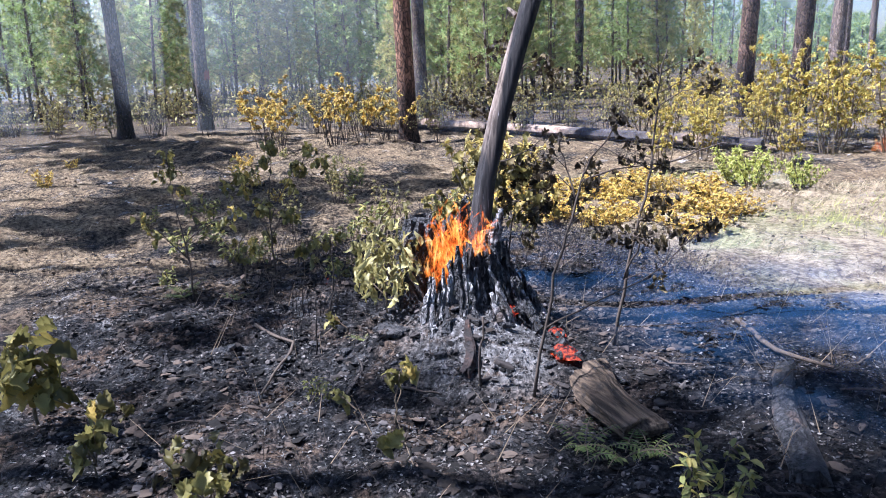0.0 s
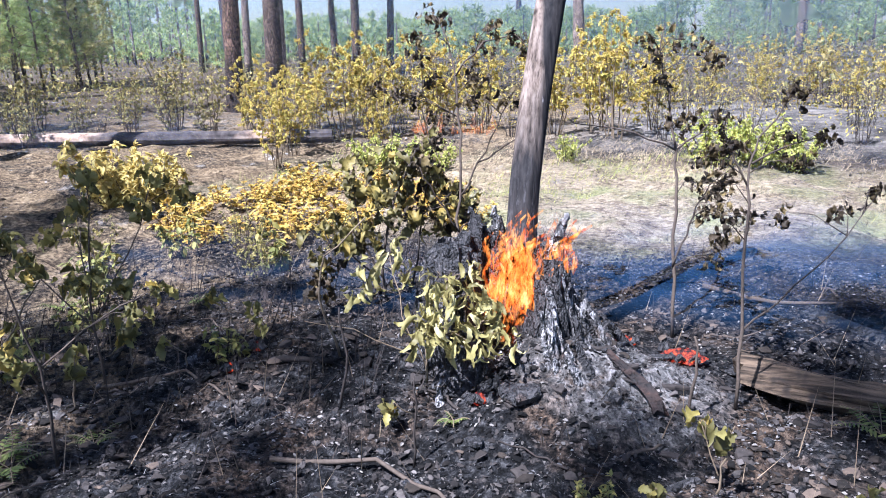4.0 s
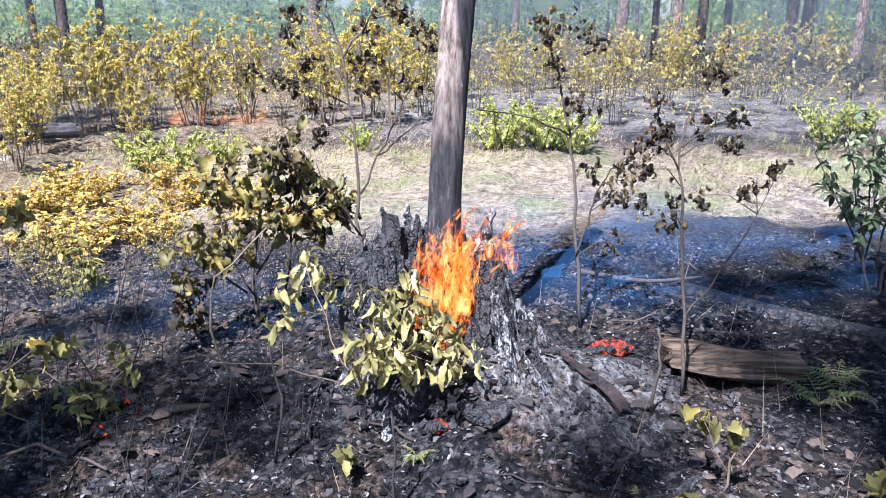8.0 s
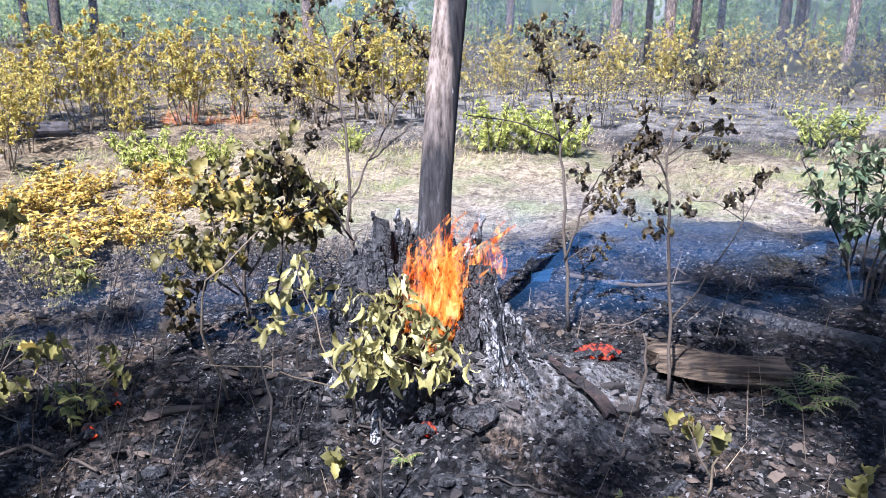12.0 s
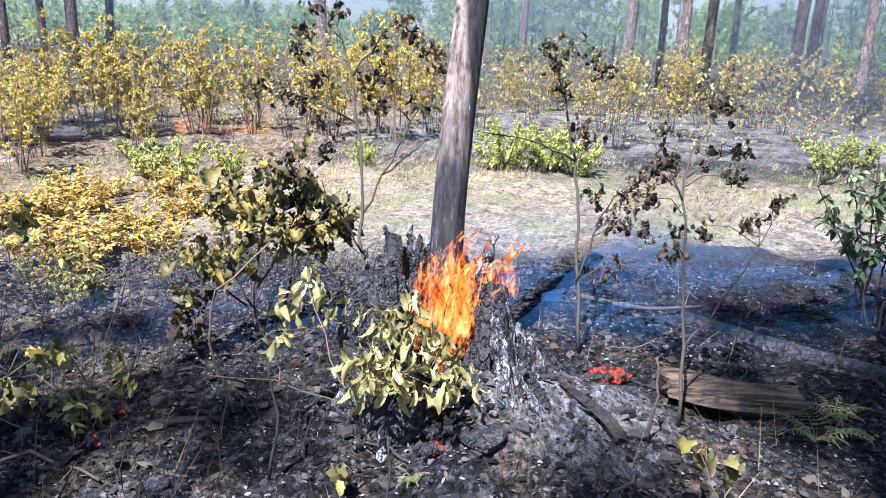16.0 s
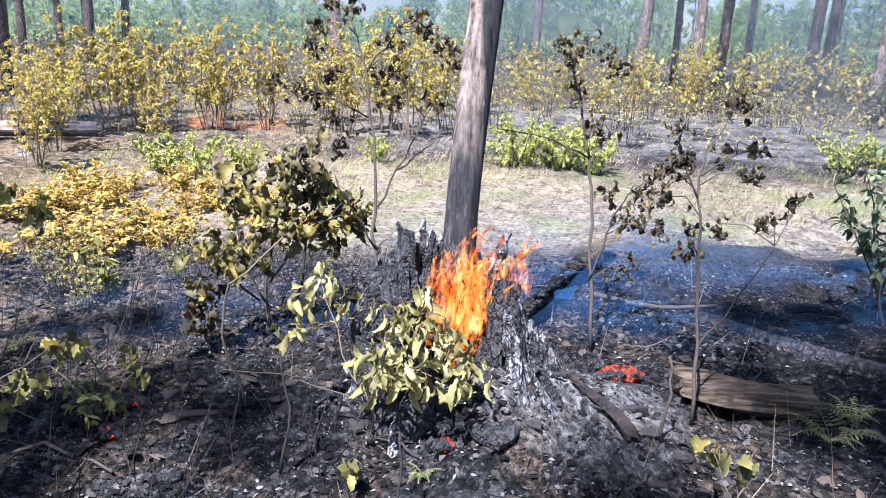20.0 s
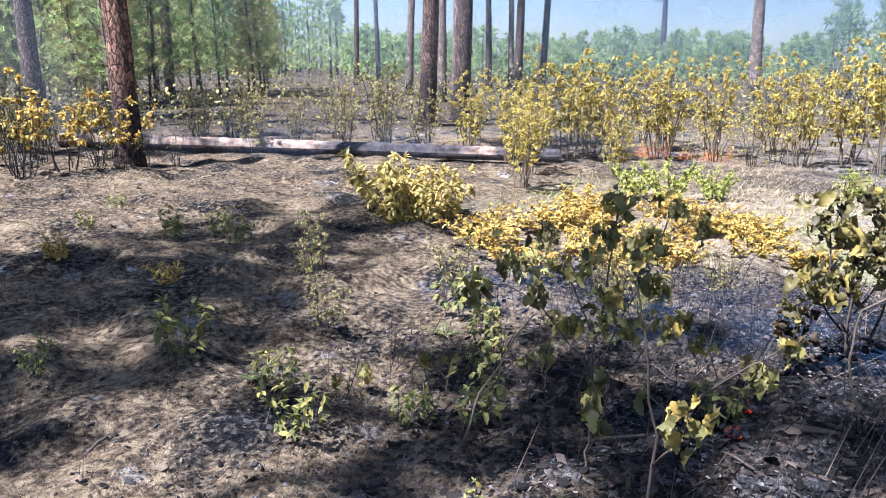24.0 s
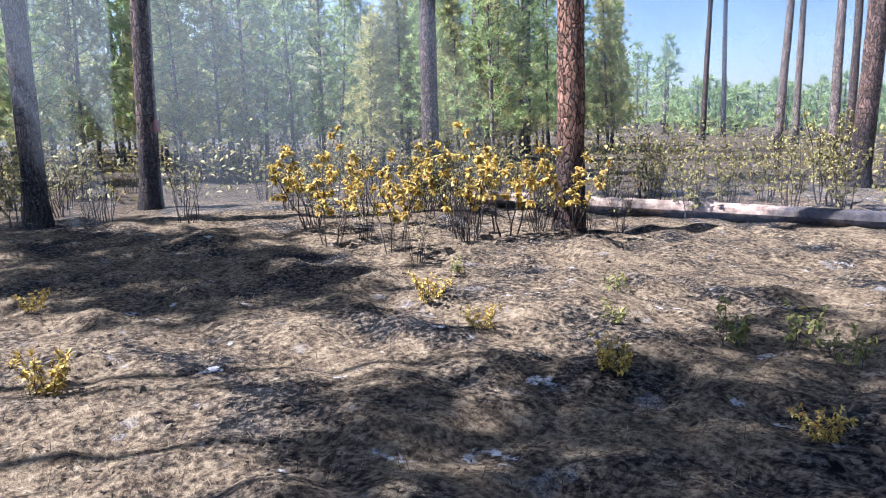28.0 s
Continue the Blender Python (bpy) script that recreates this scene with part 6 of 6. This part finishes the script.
blades("burnt_shoots", 900, (-3.4, -0.4, -1.2, 2.0), 0.34, M_STEM_BLACK, 15, "thin burnt shoots standing in black ground", None, 0.006, 0.3)
blades("dry_shoots", 500, (-3.4, 2.2, -1.6, 2.4), 0.28, M_STEM_PALE, 16, "thin dry shoots standing in black ground", None, 0.005, 0.5)
blades("burnt_stubble", 9000, (-14, 7, -3.5, 11), 0.14, M_STEM_BLACK, 9, "thin black stubble left by the fire", None, 0.004, 0.5)


# ---------- smoke ----------
def smoke_sheet(name, ring, z0, z1, material, label, nu=24, nv=8):
    """A thin curtain of smoke along a line on the ground."""
    pts = [Vector((x, y, 0)) for x, y in ring]
    me = bpy.data.meshes.new(name)
    v, f, uv = [], [], []
    for i in range(nu + 1):
        t = i / nu * (len(pts) - 1)
        j = min(int(t), len(pts) - 2)
        p = pts[j].lerp(pts[j + 1], t - j)
        for k in range(nv + 1):
            s = k / nv
            v.append((p.x + 0.03 * math.sin(9 * s + i), p.y + 0.03 * math.cos(7 * s + i), z0 + (z1 - z0) * s))
            uv.append((i / nu, s))
    for i in range(nu):
        for k in range(nv):
            a = i * (nv + 1) + k
            f.append((a, a + nv + 1, a + nv + 2, a + 1))
    me.from_pydata(v, [], f)
    layer = me.uv_layers.new(name="UVMap")
    for loop in me.loops:
        layer.data[loop.index].uv = uv[loop.vertex_index]
    me.materials.append(material)
    return tagged(new(name, me), label, "smoke", kind="stuff")


def arc(r, a0, a1, cx=0.0, cy=0.0, n=13):
    return [(cx + r * math.cos(radians(a0 + (a1 - a0) * i / (n - 1))), cy + r * math.sin(radians(a0 + (a1 - a0) * i / (n - 1)))) for i in range(n)]


M_BLUE = smoke_mat("blue_ground_smoke", (0.05, 0.135, 0.30), 0.20, 1.1, 0.25, 0.7)
M_BLUE_FILM = smoke_mat("blue_smoke_film", (0.055, 0.135, 0.29), 0.27, 1.3, 0.3, 0.72)
M_BLUE_THIN = smoke_mat("thin_blue_smoke", (0.05, 0.13, 0.28), 0.10, 1.1, 0.32, 0.75)
M_WHITE_LOW = smoke_mat("creeping_smoke", (0.55, 0.70, 0.88), 0.30, 0.9, 0.35, 0.75)
M_WHITE = smoke_mat("pale_smoke", (0.86, 0.87, 0.86), 0.38, 0.5)
for r, z1, a0, a1, thick in ((14, 9, 84, 146, 0.13), (20, 11, -30, 135, 0.24), (31, 18, -30, 140, 0.45), (48, 26, -35, 264, 0.58), (14.6, 11, 128, 264, 0.06), (26, 16, 105, 264, 0.12)):
    haze = smoke_mat("drifting_haze", (0.84, 0.90, 0.91) if r in (14, 20, 31) else (0.78, 0.89, 1.0), thick, 0.13, 0.1, 0.65)
    smoke_sheet("smoke_haze", arc(r, a0, a1, n=19), -2.5, z1, haze, "thin blue haze of smoke hanging among the pines")


def smoke_blanket(x0, x1, y0, y1, z, skew, material):
    """A film of smoke that lies close over the ground."""
    xs, ys = np.linspace(0, 1, 33), np.linspace(0, 1, 21)
    u, v = np.meshgrid(xs, ys)
    x, y = x0 + (x1 - x0) * u, y0 + (y1 - y0) * v + skew * u
    p = np.stack([x, y, lie(x, y) * 0.4 + z + 0.05 * lattice(x * 1.3, y * 1.3, 61)], -1).reshape(-1, 3)
    k = np.arange(33 * 21).reshape(21, 33)
    me = array_mesh("ground_smoke", p, np.stack([k[:-1, :-1], k[:-1, 1:], k[1:, 1:], k[1:, :-1]], -1).reshape(-1, 4), material, True)
    layer = me.uv_layers.new(name="UVMap")
    for loop in me.loops:
        j = loop.vertex_index
        layer.data[loop.index].uv = (float(u.flat[j]), float(v.flat[j]))
    tagged(new("ground_smoke", me), "blue smoke drifting low over burnt ground", "smoke", kind="stuff")


smoke_blanket(-1.2, 5.6, 0.0, 3.6, 0.14, 0.2, M_BLUE_FILM)
smoke_blanket(-3.8, -0.2, -0.3, 1.4, 0.11, 0.2, M_BLUE_THIN)
for i in range(4):
    y = 0.95 + 0.6 * i
    smoke_sheet("ground_smoke", [(-1.5, y + 0.1), (0.4, y - 0.05), (2.4, y + 0.1), (5.2, y + 0.3)], -0.10, 0.50 + 0.16 * i, M_BLUE, "blue smoke drifting low over burnt ground")
smoke_sheet("pale_smoke", [(2.2, 5.4), (4.0, 6.0), (6.5, 6.4), (9.0, 7.0)], -0.1, 2.6, M_WHITE, "pale smoke rising over the straw")
smoke_sheet("pale_smoke", [(-2.0, 9.6), (2.0, 10.0), (6.0, 10.6), (11.0, 11.0)], -0.5, 5.0, M_WHITE, "pale smoke drifting before the scorched shrubs")
smoke_sheet("log_smoke", [(-13.0, 3.2), (-9.2, 5.0), (-5.6, 6.6), (-3.4, 7.6)], -0.15, 0.9, M_WHITE_LOW, "thin smoke creeping along the fallen log")
